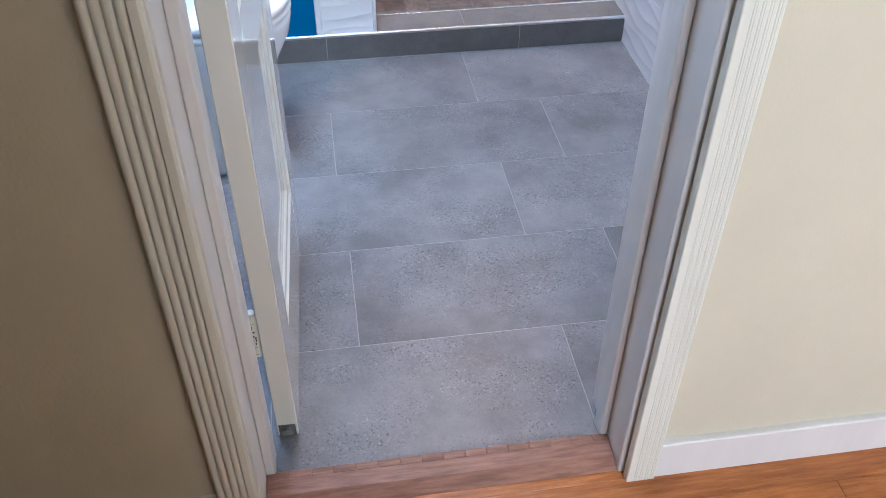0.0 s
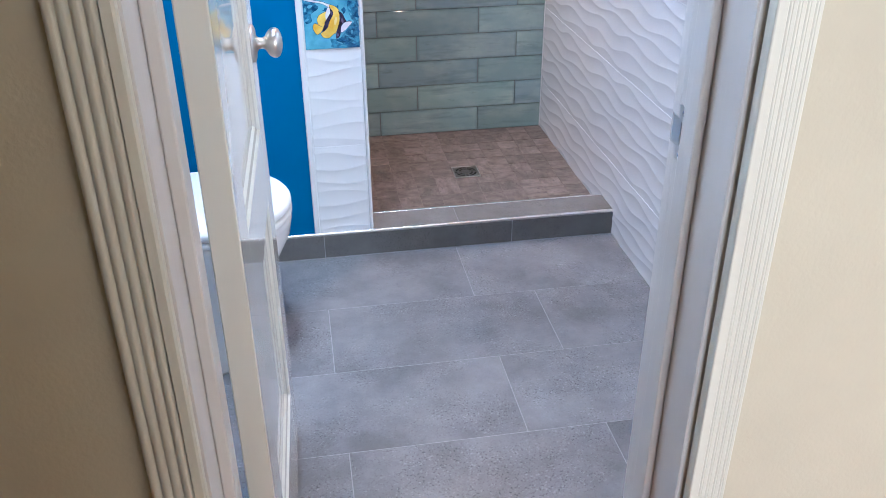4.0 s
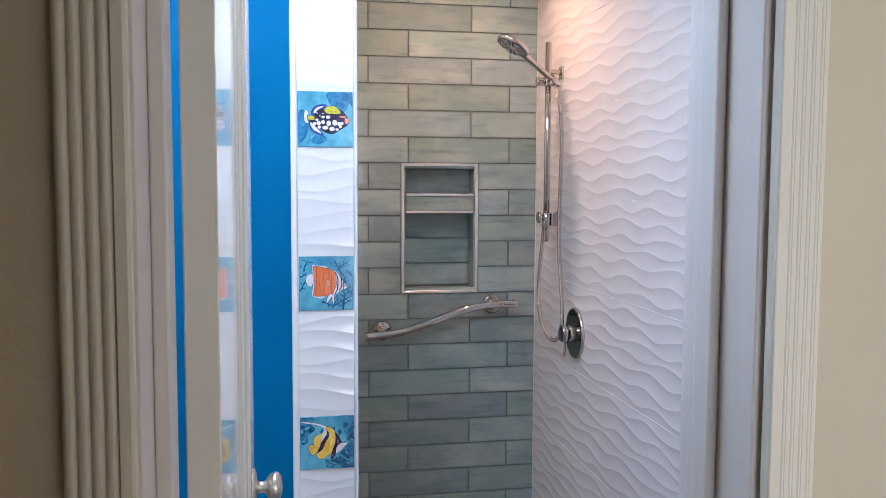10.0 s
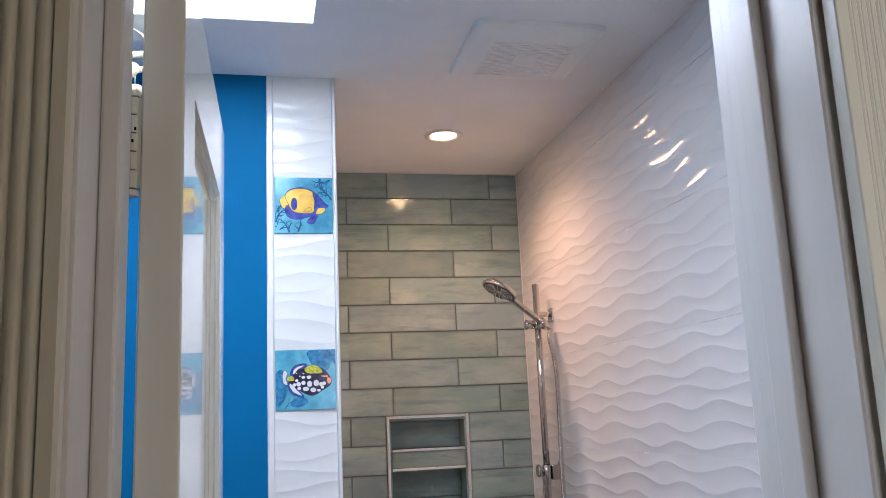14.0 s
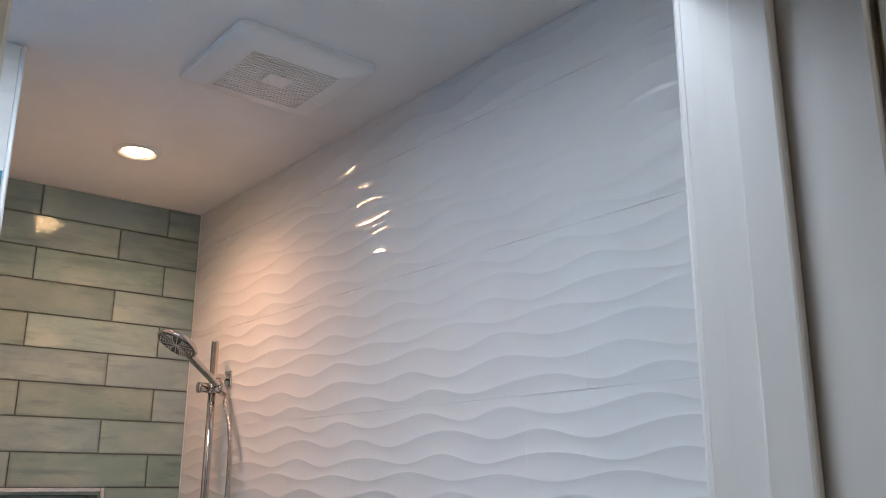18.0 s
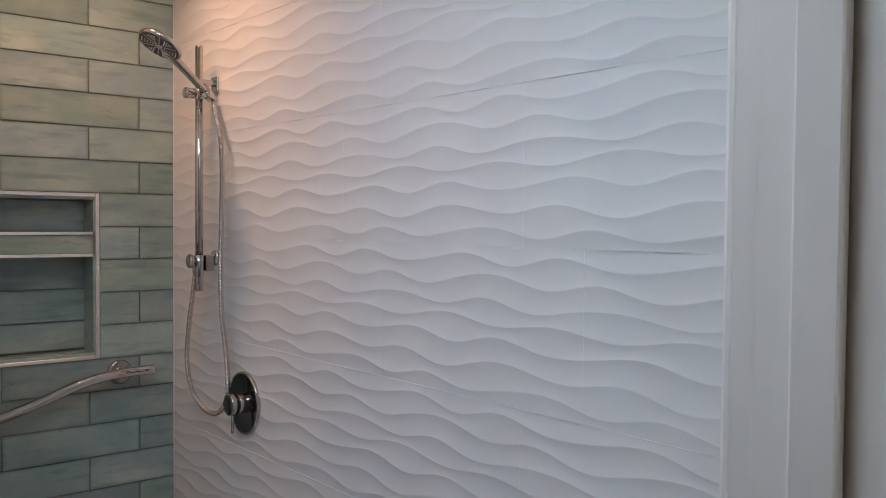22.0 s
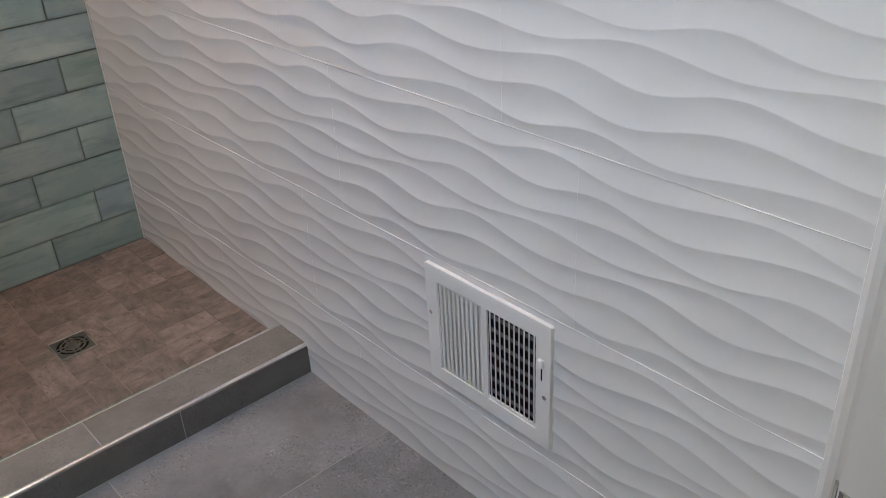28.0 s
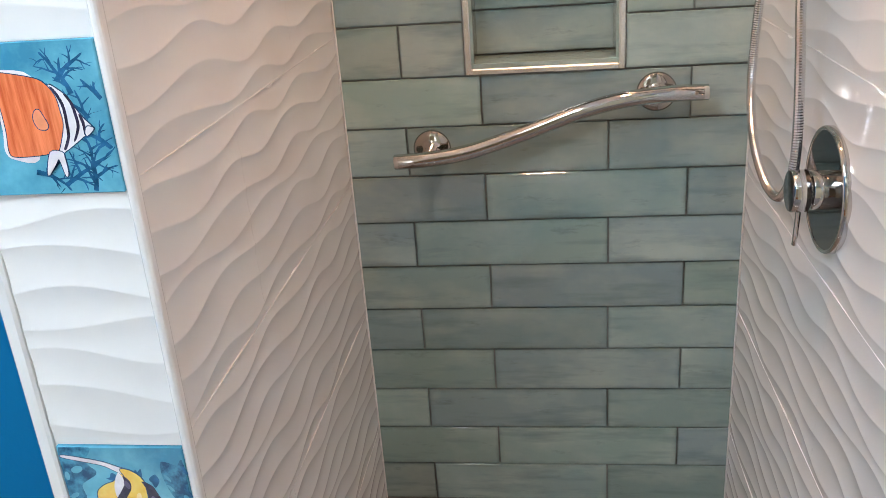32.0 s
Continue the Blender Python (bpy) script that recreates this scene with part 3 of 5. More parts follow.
part("edge_trim", box(bmesh.new(), PX1 + 0.001, SHOWER_L + 0.009, FRONT - 0.008, FRONT + 0.011, KERB, CEIL, 0.006, 3), M_WAVE, pillar, "white rounded corner trim")

# green tiles
XA, XB, TL, RH = -0.2716, -0.116, 0.4035, 0.1018
tile_shapes = {}


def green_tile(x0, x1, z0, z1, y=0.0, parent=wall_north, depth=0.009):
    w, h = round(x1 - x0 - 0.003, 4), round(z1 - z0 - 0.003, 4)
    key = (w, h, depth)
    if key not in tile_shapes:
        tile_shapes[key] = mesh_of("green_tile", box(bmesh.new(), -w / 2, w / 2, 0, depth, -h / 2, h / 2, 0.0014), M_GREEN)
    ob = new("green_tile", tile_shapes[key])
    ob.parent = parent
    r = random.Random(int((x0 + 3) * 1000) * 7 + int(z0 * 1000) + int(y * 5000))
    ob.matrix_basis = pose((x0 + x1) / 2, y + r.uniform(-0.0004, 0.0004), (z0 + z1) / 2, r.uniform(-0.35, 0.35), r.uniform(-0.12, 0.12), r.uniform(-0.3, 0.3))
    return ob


for k in range(24):
    z0, z1 = PAN + RH * k, min(PAN + RH * (k + 1), CEIL)
    base = XA if k % 2 == 0 else XB
    cells = spans(SHOWER_L + 0.002, -0.002, [base, base - TL])
    if 10 <= k <= 14:
        z0, z1 = (NZ0 - 0.012 if k == 10 else z0), (NZ1 + 0.012 if k == 14 else z1)
        left = [(a, min(c, NX0 - 0.010)) for a, c in cells if a < NX0 - 0.03]
        right = [(max(a, NX1 + 0.010), c) for a, c in cells if c > NX1 + 0.03]
        cells = left + right
    if k == 9:
        z1 = NZ0 - 0.012
    if k == 15:
        z0 = NZ1 + 0.012
    for x0, x1 in cells:
        green_tile(x0, x1, z0, z1)
# niche lining
niche = holder("shower_niche", "recessed tiled shower niche with steel edge frame and shelf", "niche", (0, 0, 0), kind="structure")
for z0, z1 in ((NZ0 + 0.012, 1.165), (1.165, 1.266), (1.266, 1.371), (1.445, NZ1 - 0.01)):
    green_tile(NX0 + 0.002, NX1 - 0.002, z0, z1, 0.092, niche)
for x in (NX0, NX1 - 0.008):
    part("green_tile", box(bmesh.new(), x, x + 0.008, 0.004, 0.092, NZ0 + 0.01, 1.372, 0.001), M_GREEN, niche)
    part("green_tile", box(bmesh.new(), x, x + 0.008, 0.004, 0.092, 1.444, NZ1 - 0.01, 0.001), M_GREEN, niche)
part("green_tile", box(bmesh.new(), NX0, NX1, 0.004, 0.101, NZ0, NZ0 + 0.01, 0.001), M_GREEN, niche)
part("green_tile", box(bmesh.new(), NX0, NX1, 0.004, 0.101, NZ1 - 0.009, NZ1, 0.001), M_GREEN, niche)
part("shelf", box(bmesh.new(), NX0 + 0.001, NX1 - 0.001, 0.006, 0.1, 1.374, 1.441), M_GROUT_G, niche)
part("green_tile", box(bmesh.new(), NX0 + 0.010, NX1 - 0.010, 0.0, 0.0055, 1.380, 1.435, 0.001), M_GREEN, niche)
for z in (1.374, 1.441):
    part("metal_strip", box(bmesh.new(), NX0 + 0.010, NX1 - 0.010, -0.004, 0.008, z - 0.005, z + 0.005, 0.0015), M_STEEL, niche, "brushed steel strip")
for q in ((NX0 - 0.009, NX0 + 0.003, NZ0 - 0.011, NZ1 + 0.011), (NX1 - 0.003, NX1 + 0.009, NZ0 - 0.011, NZ1 + 0.011), (NX0 + 0.0035, NX1 - 0.0035, NZ0 - 0.011, NZ0 + 0.001), (NX0 + 0.0035, NX1 - 0.0035, NZ1 - 0.001, NZ1 + 0.011)):
    part("frame_strip", box(bmesh.new(), q[0], q[1], -0.006, 0.012, q[2], q[3], 0.002), M_STEEL, niche, "brushed steel frame strip")

# white caulk in the shower's corners and under its ceiling
for dims in ((-0.0055, -0.0030, -0.0035, 0.002, PAN, CEIL), (SHOWER_L + 0.0030, SHOWER_L + 0.0060, -0.0030, 0.002, PAN, CEIL), (SHOWER_L + 0.006, -0.0055, -0.0030, 0.002, CEIL - 0.004, CEIL)):
    part("caulk_bead", box(bmesh.new(), *dims, 0.0008), M_GROUT_W, wall_north, "thin white caulk bead")

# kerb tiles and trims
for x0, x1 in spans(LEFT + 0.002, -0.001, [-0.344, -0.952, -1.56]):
    # front face takes the copy with shade painted in
    part("kerb_tile", box(bmesh.new(), x0 + 0.001, x1 - 0.001, KERB_F, KERB_F + 0.011, 0.002, KERB - 0.010, 0.0008), M_KERB_SHADED, kerb, "kerb front tile with its shade in a darker grey")
for x0, x1 in spans(SHOWER_L + 0.001, -0.001, [-0.519]):
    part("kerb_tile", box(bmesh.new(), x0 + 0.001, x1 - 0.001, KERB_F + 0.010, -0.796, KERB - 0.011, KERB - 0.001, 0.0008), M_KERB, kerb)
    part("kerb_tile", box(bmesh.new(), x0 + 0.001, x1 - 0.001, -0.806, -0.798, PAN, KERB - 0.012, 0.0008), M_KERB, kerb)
part("metal_trim", box(bmesh.new(), LEFT + 0.002, -0.001, KERB_F - 0.002, KERB_F + 0.009, KERB - 0.009, KERB + 0.001, 0.0048, 4), M_STEEL, kerb, "polished steel edge trim")
part("metal_trim", box(bmesh.new(), SHOWER_L + 0.001, -0.001, -0.803, -0.795, KERB - 0.004, KERB + 0.001, 0.001), M_STEEL, kerb, "thin steel edge trim")

# mosaic of the pan
MP = 0.0752
mos_shapes = {}
DX0, DX1, DY0, DY1 = -0.448, -0.353, -0.468, -0.372
for i, (x0, x1) in enumerate(spans(SHOWER_L + 0.001, -0.001, [0.001 - MP * k for k in range(1, 11)])):
    for y0, y1 in spans(-0.796, -0.001, [-0.070 - MP * k for k in range(0, 10)]):
        if x0 > DX0 - 0.04 and x1 < DX1 + 0.06 and y0 > DY0 - 0.06 and y1 < DY1 + 0.05 and (DX0 < (x0 + x1) / 2 < DX1) and (DY0 < (y0 + y1) / 2 < DY1):
            continue
        key = (round(x1 - x0, 4), round(y1 - y0, 4))
        turn = random.choice((0, 90)) if abs(key[0] - key[1]) < 0.0005 else 0
        if key not in mos_shapes:
            mos_shapes[key] = mesh_of("mosaic_tile", box(bmesh.new(), -key[0] / 2 + 0.0007, key[0] / 2 - 0.0007, -key[1] / 2 + 0.0007, key[1] / 2 - 0.0007, -0.006, 0.0, 0.0004), M_MOSAIC)
        ob = new("mosaic_tile", mos_shapes[key])
        ob.parent = pan
        fall = 0.004 * min(1, math.hypot((x0 + x1) / 2 + 0.41, (y0 + y1) / 2 + 0.41) / 0.5)
        ob.matrix_basis = pose((x0 + x1) / 2, (y0 + y1) / 2, PAN + fall * 0.3 + random.uniform(-0.0003, 0.0003), random.uniform(-0.2, 0.2), random.uniform(-0.2, 0.2), turn)

# bathroom floor tiles
joint_x = {0: -0.53, 1: -0.348, 2: -0.525, 3: -0.946, 4: -0.515}
for k in range(5):
    y1 = KERB_F if k == 0 else -1.220 - 0.3045 * (k - 1)
    y0 = -1.220 - 0.3045 * k
    y0 = max(y0, -2.437)
    jx = joint_x[k]
    for x0, x1 in spans(LEFT, -0.001, [jx + 0.612 * i for i in range(-3, 3)]):
        part("floor_tile", box(bmesh.new(), x0 + 0.0011, x1 - 0.0011, y0 + 0.0011, y1 - 0.0011, -0.008, 0.0, 0.0005), M_FLOOR, floor)

# hall floor planks
hall_rows = int((DOOR_H + 0.045 - HALL_END) / 0.057)
for k in range(hall_rows):
    y1 = DOOR_H + 0.045 - 0.057 * k
    for x0, x1 in spans(-4.0 if y1 > HALL_BLOCK else -0.55, 0.85, [(-2.7 + 0.37 * ((k * 7) % 5)) + 1.1 * i for i in range(-2, 5)]):
        part("floor_plank", box(bmesh.new(), x0 + 0.0003, x1 - 0.0003, y1 - 0.0566, y1, -0.014, -0.002, 0.0006), M_OAK, floor_hall)

# ---- doorway ----
frame_door = holder("door_frame", "white painted wooden door frame with stops", "door frame", (0, 0, 0), kind="structure")
part("jamb", box(bmesh.new(), JR, JR + 0.0188, DOOR_H + 0.006, DOOR_B, -0.01, HEAD, 0.002), M_TRIM, frame_door)
part("jamb_extension", box(bmesh.new(), JR - 0.00012, JR + 0.006, -2.3570, DOOR_B - 0.0005, -0.009, HEAD - 0.001), M_TRIM, frame_door)
part("jamb", box(bmesh.new(), JL - 0.019, JL, DOOR_H - 0.001, DOOR_B, -0.01, HEAD, 0.0008), M_TRIM, frame_door)
part("head_jamb", box(bmesh.new(), JL - 0.019, JR + 0.019, DOOR_H - 0.001, DOOR_B, HEAD, HEAD + 0.019, 0.002), M_TRIM, frame_door)
part("door_stop", box(bmesh.new(), JR - 0.013, JR, -2.433, -2.393, -0.001, HEAD, 0.003, 2), M_TRIM, frame_door)
part("door_stop", box(bmesh.new(), JL, JL + 0.0175, -2.433, -2.379, -0.001, HEAD, 0.003, 2), M_TRIM, frame_door)
part("door_stop", box(bmesh.new(), JL + 0.0175, JR - 0.013, -2.433, -2.379, HEAD - 0.013, HEAD, 0.003, 2), M_TRIM, frame_door)
threshold = part("threshold", prism(bmesh.new(), [(-2.446, -0.012), (-2.446, 0.0125), (-2.478, 0.012), (-2.505, -0.001), (-2.505, -0.012)], "x", JL + 0.001, JR - 0.001), M_SILL, frame_door, "reddish oak threshold strip")
for k in range(16):
    x0 = JL + 0.001 + 0.638 * k / 16
    part("edge_block", box(bmesh.new(), x0 + 0.0003, x0 + 0.638 / 16 - 0.0003, -2.4455, -2.430, -0.012, 0.0128, 0.0008), M_SILL, threshold)


def casing_outline(width, thick=0.017):
    """Face profile of a casing with a flat inner band and four round reeds: (across, out)."""
    pts = [(0, 0), (0, thick - 0.003), (0.003, thick - 0.0005), (0.013, thick)]
    pitch = (width - 0.015) / 4
    for k in range(4):
        for i in range(0, 11):
            x = i / 10
            pts.append((0.0145 + pitch * (k + x), thick - 0.0045 + 0.0045 * (1 - abs(2 * x - 1) ** 2.6)))
    return pts + [(width, 0)]


def reeded_outline(width, thick=0.017):
    """Face profile of a casing with a flat inner band and four fine reeds cut into its outer half: (across, out)."""
    pts = [(0, 0), (0, thick - 0.002), (0.0006, thick - 0.0006), (0.002, thick)]
    for k in range(4):
        a = 0.012 + k * 0.0098
        pts += [(a, thick), (a + 0.0010, thick - 0.0007), (a + 0.0018, thick - 0.0002), (a + 0.0030, thick + 0.0003), (a + 0.0042, thick - 0.0002), (a + 0.0050, thick - 0.0006), (a + 0.0058, thick)]
    return pts + [(width - 0.002, thick), (width - 0.0005, thick - 0.0008), (width, thick - 0.003), (width, 0)]


CW = 0.0525
CX = JR + 0.0075
cr = reeded_outline(CW)
part("casing", prism(bmesh.new(), [(CX + a, DOOR_H - 0.001 - o) for a, o in cr], "z", -0.005, HEAD + 0.009), M_CASING, frame_door, "reeded white casing", smooth=False)
cl = casing_outline(0.064)
part("casing", prism(bmesh.new(), [(-1.1385 - a, DOOR_H - 0.001 - o) for a, o in cl], "z", -0.005, HEAD + 0.009), M_CASING, frame_door, "reeded white casing", smooth=False)
part("head_casing", prism(bmesh.new(), [(DOOR_H - 0.001 - o, HEAD + 0.009 + a) for a, o in cr], "x", JL - 0.067, CX + CW), M_CASING, frame_door, "reeded white casing")
# bathroom-side casing
part("casing", box(bmesh.new(), JR + 0.006, JR + 0.07, DOOR_B, DOOR_B + 0.014, 0.0, HEAD + 0.07, 0.005, 2), M_TRIM, frame_door)
part("casing", box(bmesh.new(), JL - 0.07, JL - 0.006, DOOR_B, DOOR_B + 0.014, 0.0, HEAD + 0.07, 0.005, 2), M_TRIM, frame_door)
part("head_casing", box(bmesh.new(), JL - 0.006, JR + 0.006, DOOR_B, DOOR_B + 0.014, HEAD + 0.006, HEAD + 0.07, 0.005, 2), M_TRIM, frame_door)

bb = [(0, -0.003), (0, 0.086), (0.0015, 0.0885), (0.005, 0.0895), (0.0138, 0.0895), (0.014, -0.003)]
part_b = prism(bmesh.new(), [(DOOR_H - 0.014 + a, z) for a, z in bb], "x", CX + CW + 0.001, 0.84)
thing("baseboard", part_b, M_TRIM, "white painted hallway baseboard", "baseboard", kind="structure")
part_b = prism(bmesh.new(), [(DOOR_H - 0.014 + a, z) for a, z in bb], "x", -2.99, JL - 0.069)
thing("baseboard", part_b, M_TRIM, "white painted hallway baseboard", "baseboard", kind="structure")

# ---- the open door ----
D_Y0, D_Y1 = -2.350, -1.742
DX_F, DX_B = -1.074, -1.113
door = holder("door_1", "glossy white panelled bathroom door standing wide open", "door", (DX_B, D_Y0, 0.012), kind="structure")


def dpart(name, bm, mat, label="", smooth=False, parent=door):
    ob = part(name, bm, mat, parent, label, smooth)
    ob.matrix_parent_inverse = Matrix.Translation((-DX_B, -D_Y0, -0.012))
    return ob


Z0, Z1 = 0.012, 2.03
PANELS = ((0.20, 0.66), (0.80, 1.90))
ST = 0.105
b = bmesh.new()
box(b, DX_B, DX_F, D_Y0, D_Y0 + ST, Z0, Z1, 0.002)
box(b, DX_B, DX_F, D_Y1 - ST, D_Y1, Z0, Z1, 0.002)
for z0, z1 in ((Z0, PANELS[0][0]), (PANELS[0][1], PANELS[1][0]), (PANELS[1][1], Z1)):
    box(b, DX_B + 0.0001, DX_F - 0.0001, D_Y0 + ST - 0.001, D_Y1 - ST + 0.001, z0, z1, 0.001)
dpart("door_rails", b, M_DOOR)
for z0, z1 in PANELS:
    b = box(bmesh.new(), DX_B + 0.012, DX_F - 0.012, D_Y0 + ST - 0.005, D_Y1 - ST + 0.005, z0 - 0.005, z1 + 0.005)
    panel = dpart("door_panel", b, M_DOOR)
    for face, deep in ((DX_F - 0.0006, -0.0116), (DX_B + 0.0006, 0.0116)):
        b = bmesh.new()
        rings = []
        for x, d in ((face + deep, 0.0), (face, 0.0), (face + deep * 0.35, 0.003), (face + deep * 0.55, 0.010), (face + deep * 0.97, 0.014)):
            y0, y1 = D_Y0 + ST - 0.0004 + d, D_Y1 - ST + 0.0004 - d
            rings.append([b.verts.new(p) for p in ((x, y0, z0 + d), (x, y1, z0 + d), (x, y1, z1 - d), (x, y0, z1 - d))])
        for r, q in zip(rings, rings[1:] + rings[:1]):
            for i in range(4):
                b.faces.new((r[i], r[(i + 1) % 4], q[(i + 1) % 4], q[i]))
        bmesh.ops.recalc_face_normals(b, faces=b.faces)
        part("panel_moulding", b, M_DOOR, panel)


def knob(bm, x, y, z, side):
    m = Matrix.Translation((x, y, z)) @ Euler((0, radians(90 * side), 0)).to_matrix().to_4x4()
    lathe(bm, m, [(0, 0), (0.033, 0), (0.0335, 0.002), (0.032, 0.004), (0.026, 0.0065), (0.014, 0.008), (0.0105, 0.011), (0.0098, 0.018), (0.0115, 0.023), (0.018, 0.0265), (0.0235, 0.031), (0.0262, 0.037), (0.0262, 0.042), (0.0235, 0.047), (0.017, 0.0505), (0.008, 0.0525), (0, 0.053)])
    return bm


dpart("door_knob", knob(bmesh.new(), DX_F, -1.802, 0.945, 1), M_NICKEL, "satin nickel knob", True)
dpart("door_knob", knob(bmesh.new(), DX_B, -1.802, 0.945, -1), M_NICKEL, "satin nickel knob", True)


M_HINGE = material("worn_hinge_metal", (0.16, 0.145, 0.12), 0.5, vary=0.4, scale=60)


def hinge(z):
    b = bmesh.new()
    for k in range(5):
        cyl(b, pose(-1.121, -2.342, z - 0.036 + 0.018 * k), 0.0062, 0.0166, seg=18, bevel=0.0006)
    cyl(b, pose(-1.121, -2.342, z + 0.0485), 0.0066, 0.006, seg=16, bevel=0.0015)
    cyl(b, pose(-1.121, -2.342, z - 0.0485), 0.0066, 0.006, seg=16, bevel=0.0015)
    box(b, -1.118, -1.109, -2.3460, -2.3440, z - 0.044, z + 0.044)
    box(b, -1.134, -1.124, -2.3460, -2.3440, z - 0.044, z + 0.044)
    return b


for z in (0.28, 1.82):
    pin = dpart("hinge", hinge(z), M_CASING, "painted-over cream hinge")
    part("hinge_pin", cyl(bmesh.new(), pose(-1.121, -2.342, z), 0.0055, 0.094, seg=12), M_HINGE, pin, "dark worn hinge pin")
door.rotation_euler = (0, 0, radians(-1.5))
M_WORN = material("bare_worn_wood", (0.12, 0.125, 0.12), 0.8, vary=0.6, scale=70, contrast=(0.4, 0.6))
dpart("worn_patch", box(bmesh.new(), -1.109, -1.078, -2.3512, -2.3495, 0.0125, 0.044, 0.0006), M_WORN, "grey worn bare patch")
chip_rng = random.Random(5)
for k in range(10):
    z = (0.262 if k < 7 else 1.775) + 0.0065 * k + chip_rng.uniform(-0.002, 0.002)
    y = -1.121 + chip_rng.uniform(-0.003, 0.003)
    dpart("paint_chip", box(bmesh.new(), y - 0.0008, y + 0.0010, -2.3492, -2.3470, z - 0.0014, z + 0.0014), M_DARK, "dark paint chip")

# ---- toilet beside the blue wall ----
toilet = holder("toilet", "white porcelain toilet with closed lid beside the blue wall", "toilet", (-1.33, -1.335, 0))


def oval(cx, cy, rx, ry, back, n=40):
    """Outline of a bowl pointing to +x, with a square back at x = back."""
    pts = [(cx + rx * math.cos(a), cy + ry * math.sin(a)) for a in (math.pi * (-0.5 + k / n) for k in range(n + 1))]
    return pts + [(back, cy + ry * 0.92), (back, cy - ry * 0.92)]


def tpart(name, bm, mat, label="", smooth=True):
    ob = part(name, bm, mat, toilet, label, smooth)
    ob.matrix_parent_inverse = Matrix.Translation((1.33, 1.335, 0))
    return ob


def loft(bm, rings):
    vs = [[bm.verts.new(p) for p in r] for r in rings]
    n = len(vs[0])
    for a, c in zip(vs, vs[1:]):
        for i in range(n):
            bm.faces.new((a[i], a[(i + 1) % n], c[(i + 1) % n], c[i]))
    bm.faces.new(list(reversed(vs[0])))
    bm.faces.new(vs[-1])
    return bm


TY = -1.335
rings = []
for z, rx, ry, cx in ((0.0, 0.10, 0.150, -1.266), (0.012, 0.105, 0.156, -1.266), (0.14, 0.12, 0.160, -1.251), (0.26, 0.16, 0.172, -1.238), (0.33, 0.19, 0.182, -1.232), (0.37, 0.197, 0.186, -1.231), (0.385, 0.197, 0.186, -1.231)):
    rings.append([(x, y, z) for x, y in oval(cx, TY, rx, ry, -1.60)])
tpart("bowl", loft(bmesh.new(), rings), M_PORCELAIN)
rings = [[(x, y, z) for x, y in oval(-1.231, TY, 0.2 - d, 0.19 - d, -1.52)] for z, d in ((0.387, 0.004), (0.392, 0), (0.402, 0), (0.406, 0.004))]
tpart("seat", loft(bmesh.new(), rings), M_PLASTIC)
rings = [[(x, y, z) for x, y in oval(-1.231, TY, 0.2 - d, 0.19 - d, -1.535)] for z, d in ((0.409, 0.003), (0.413, 0), (0.424, 0.001), (0.430, 0.006), (0.432, 0.02))]
tpart("lid", loft(bmesh.new(), rings), M_PLASTIC)
tpart("tank", box(bmesh.new(), LEFT + 0.01, -1.575, TY - 0.20, TY + 0.20, 0.37, 0.74, 0.015, 3), M_PORCELAIN)
tpart("tank_lid", box(bmesh.new(), LEFT + 0.006, -1.565, TY - 0.21, TY + 0.21, 0.742, 0.775, 0.008, 2), M_PORCELAIN)
tpart("foot", box(bmesh.new(), LEFT + 0.05, -1.55, TY - 0.11, TY + 0.11, 0.0, 0.37, 0.02, 2), M_PORCELAIN)

# ---- small white box on the blue wall beside the toilet ----
paper = holder("tissue_box", "small white wall box mounted low on the blue wall", "tissue box", (-1.20, FRONT, 0.405))
for name, dims, bev, label in (("body", (-1.255, -1.147, FRONT - 0.026, FRONT - 0.0005, 0.406, 0.535), 0.004, ""), ("lid", (-1.256, -1.146, FRONT - 0.0275, FRONT - 0.0005, 0.5365, 0.552), 0.003, "white lid")):
    ob = part(name, box(bmesh.new(), *dims, bev, 3), M_PLASTIC, paper, label)
    ob.matrix_parent_inverse = Matrix.Translation(-paper.location)

# ---- shower fittings ----
can_light = holder("recessed_light", "round recessed warm downlight in the shower ceiling", "ceiling light", (-0.392, -0.455, CEIL))


def at_parent(ob, p):
    ob.matrix_parent_inverse = Matrix.Translation(-p.location)
    return ob


at_parent(part("trim_ring", lathe(bmesh.new(), pose(-0.392, -0.455, CEIL), [(0.041, -0.0015), (0.043, -0.004), (0.052, -0.0075), (0.058, -0.0075), (0.063, -0.005), (0.065, 0.0)], 56), M_PLASTIC, can_light, "white trim ring", True), can_light)
at_parent(part("lens", cyl(bmesh.new(), pose(-0.392, -0.455, CEIL - 0.001), 0.042, 0.002, seg=48), M_LAMP, can_light, "glowing warm lens"), can_light)

fan = holder("exhaust_fan", "square white ceiling exhaust fan with slatted grille", "exhaust fan", (-0.327, -1.15, CEIL))
FX0, FX1, FY0, FY1 = -0.492, -0.161, -1.313, -0.988
b = bmesh.new()
gx0, gx1, gy0, gy1 = -0.432, -0.221, -1.253, -1.045


def rounded(x0, x1, y0, y1, r, z, n=6):
    pts = []
    for cx, cy, a0 in ((x1 - r, y1 - r, 0), (x0 + r, y1 - r, 90), (x0 + r, y0 + r, 180), (x1 - r, y0 + r, 270)):
        pts += [(cx + r * math.cos(radians(a0 + 90 * k / n)), cy + r * math.sin(radians(a0 + 90 * k / n)), z) for k in range(n + 1)]
    return pts


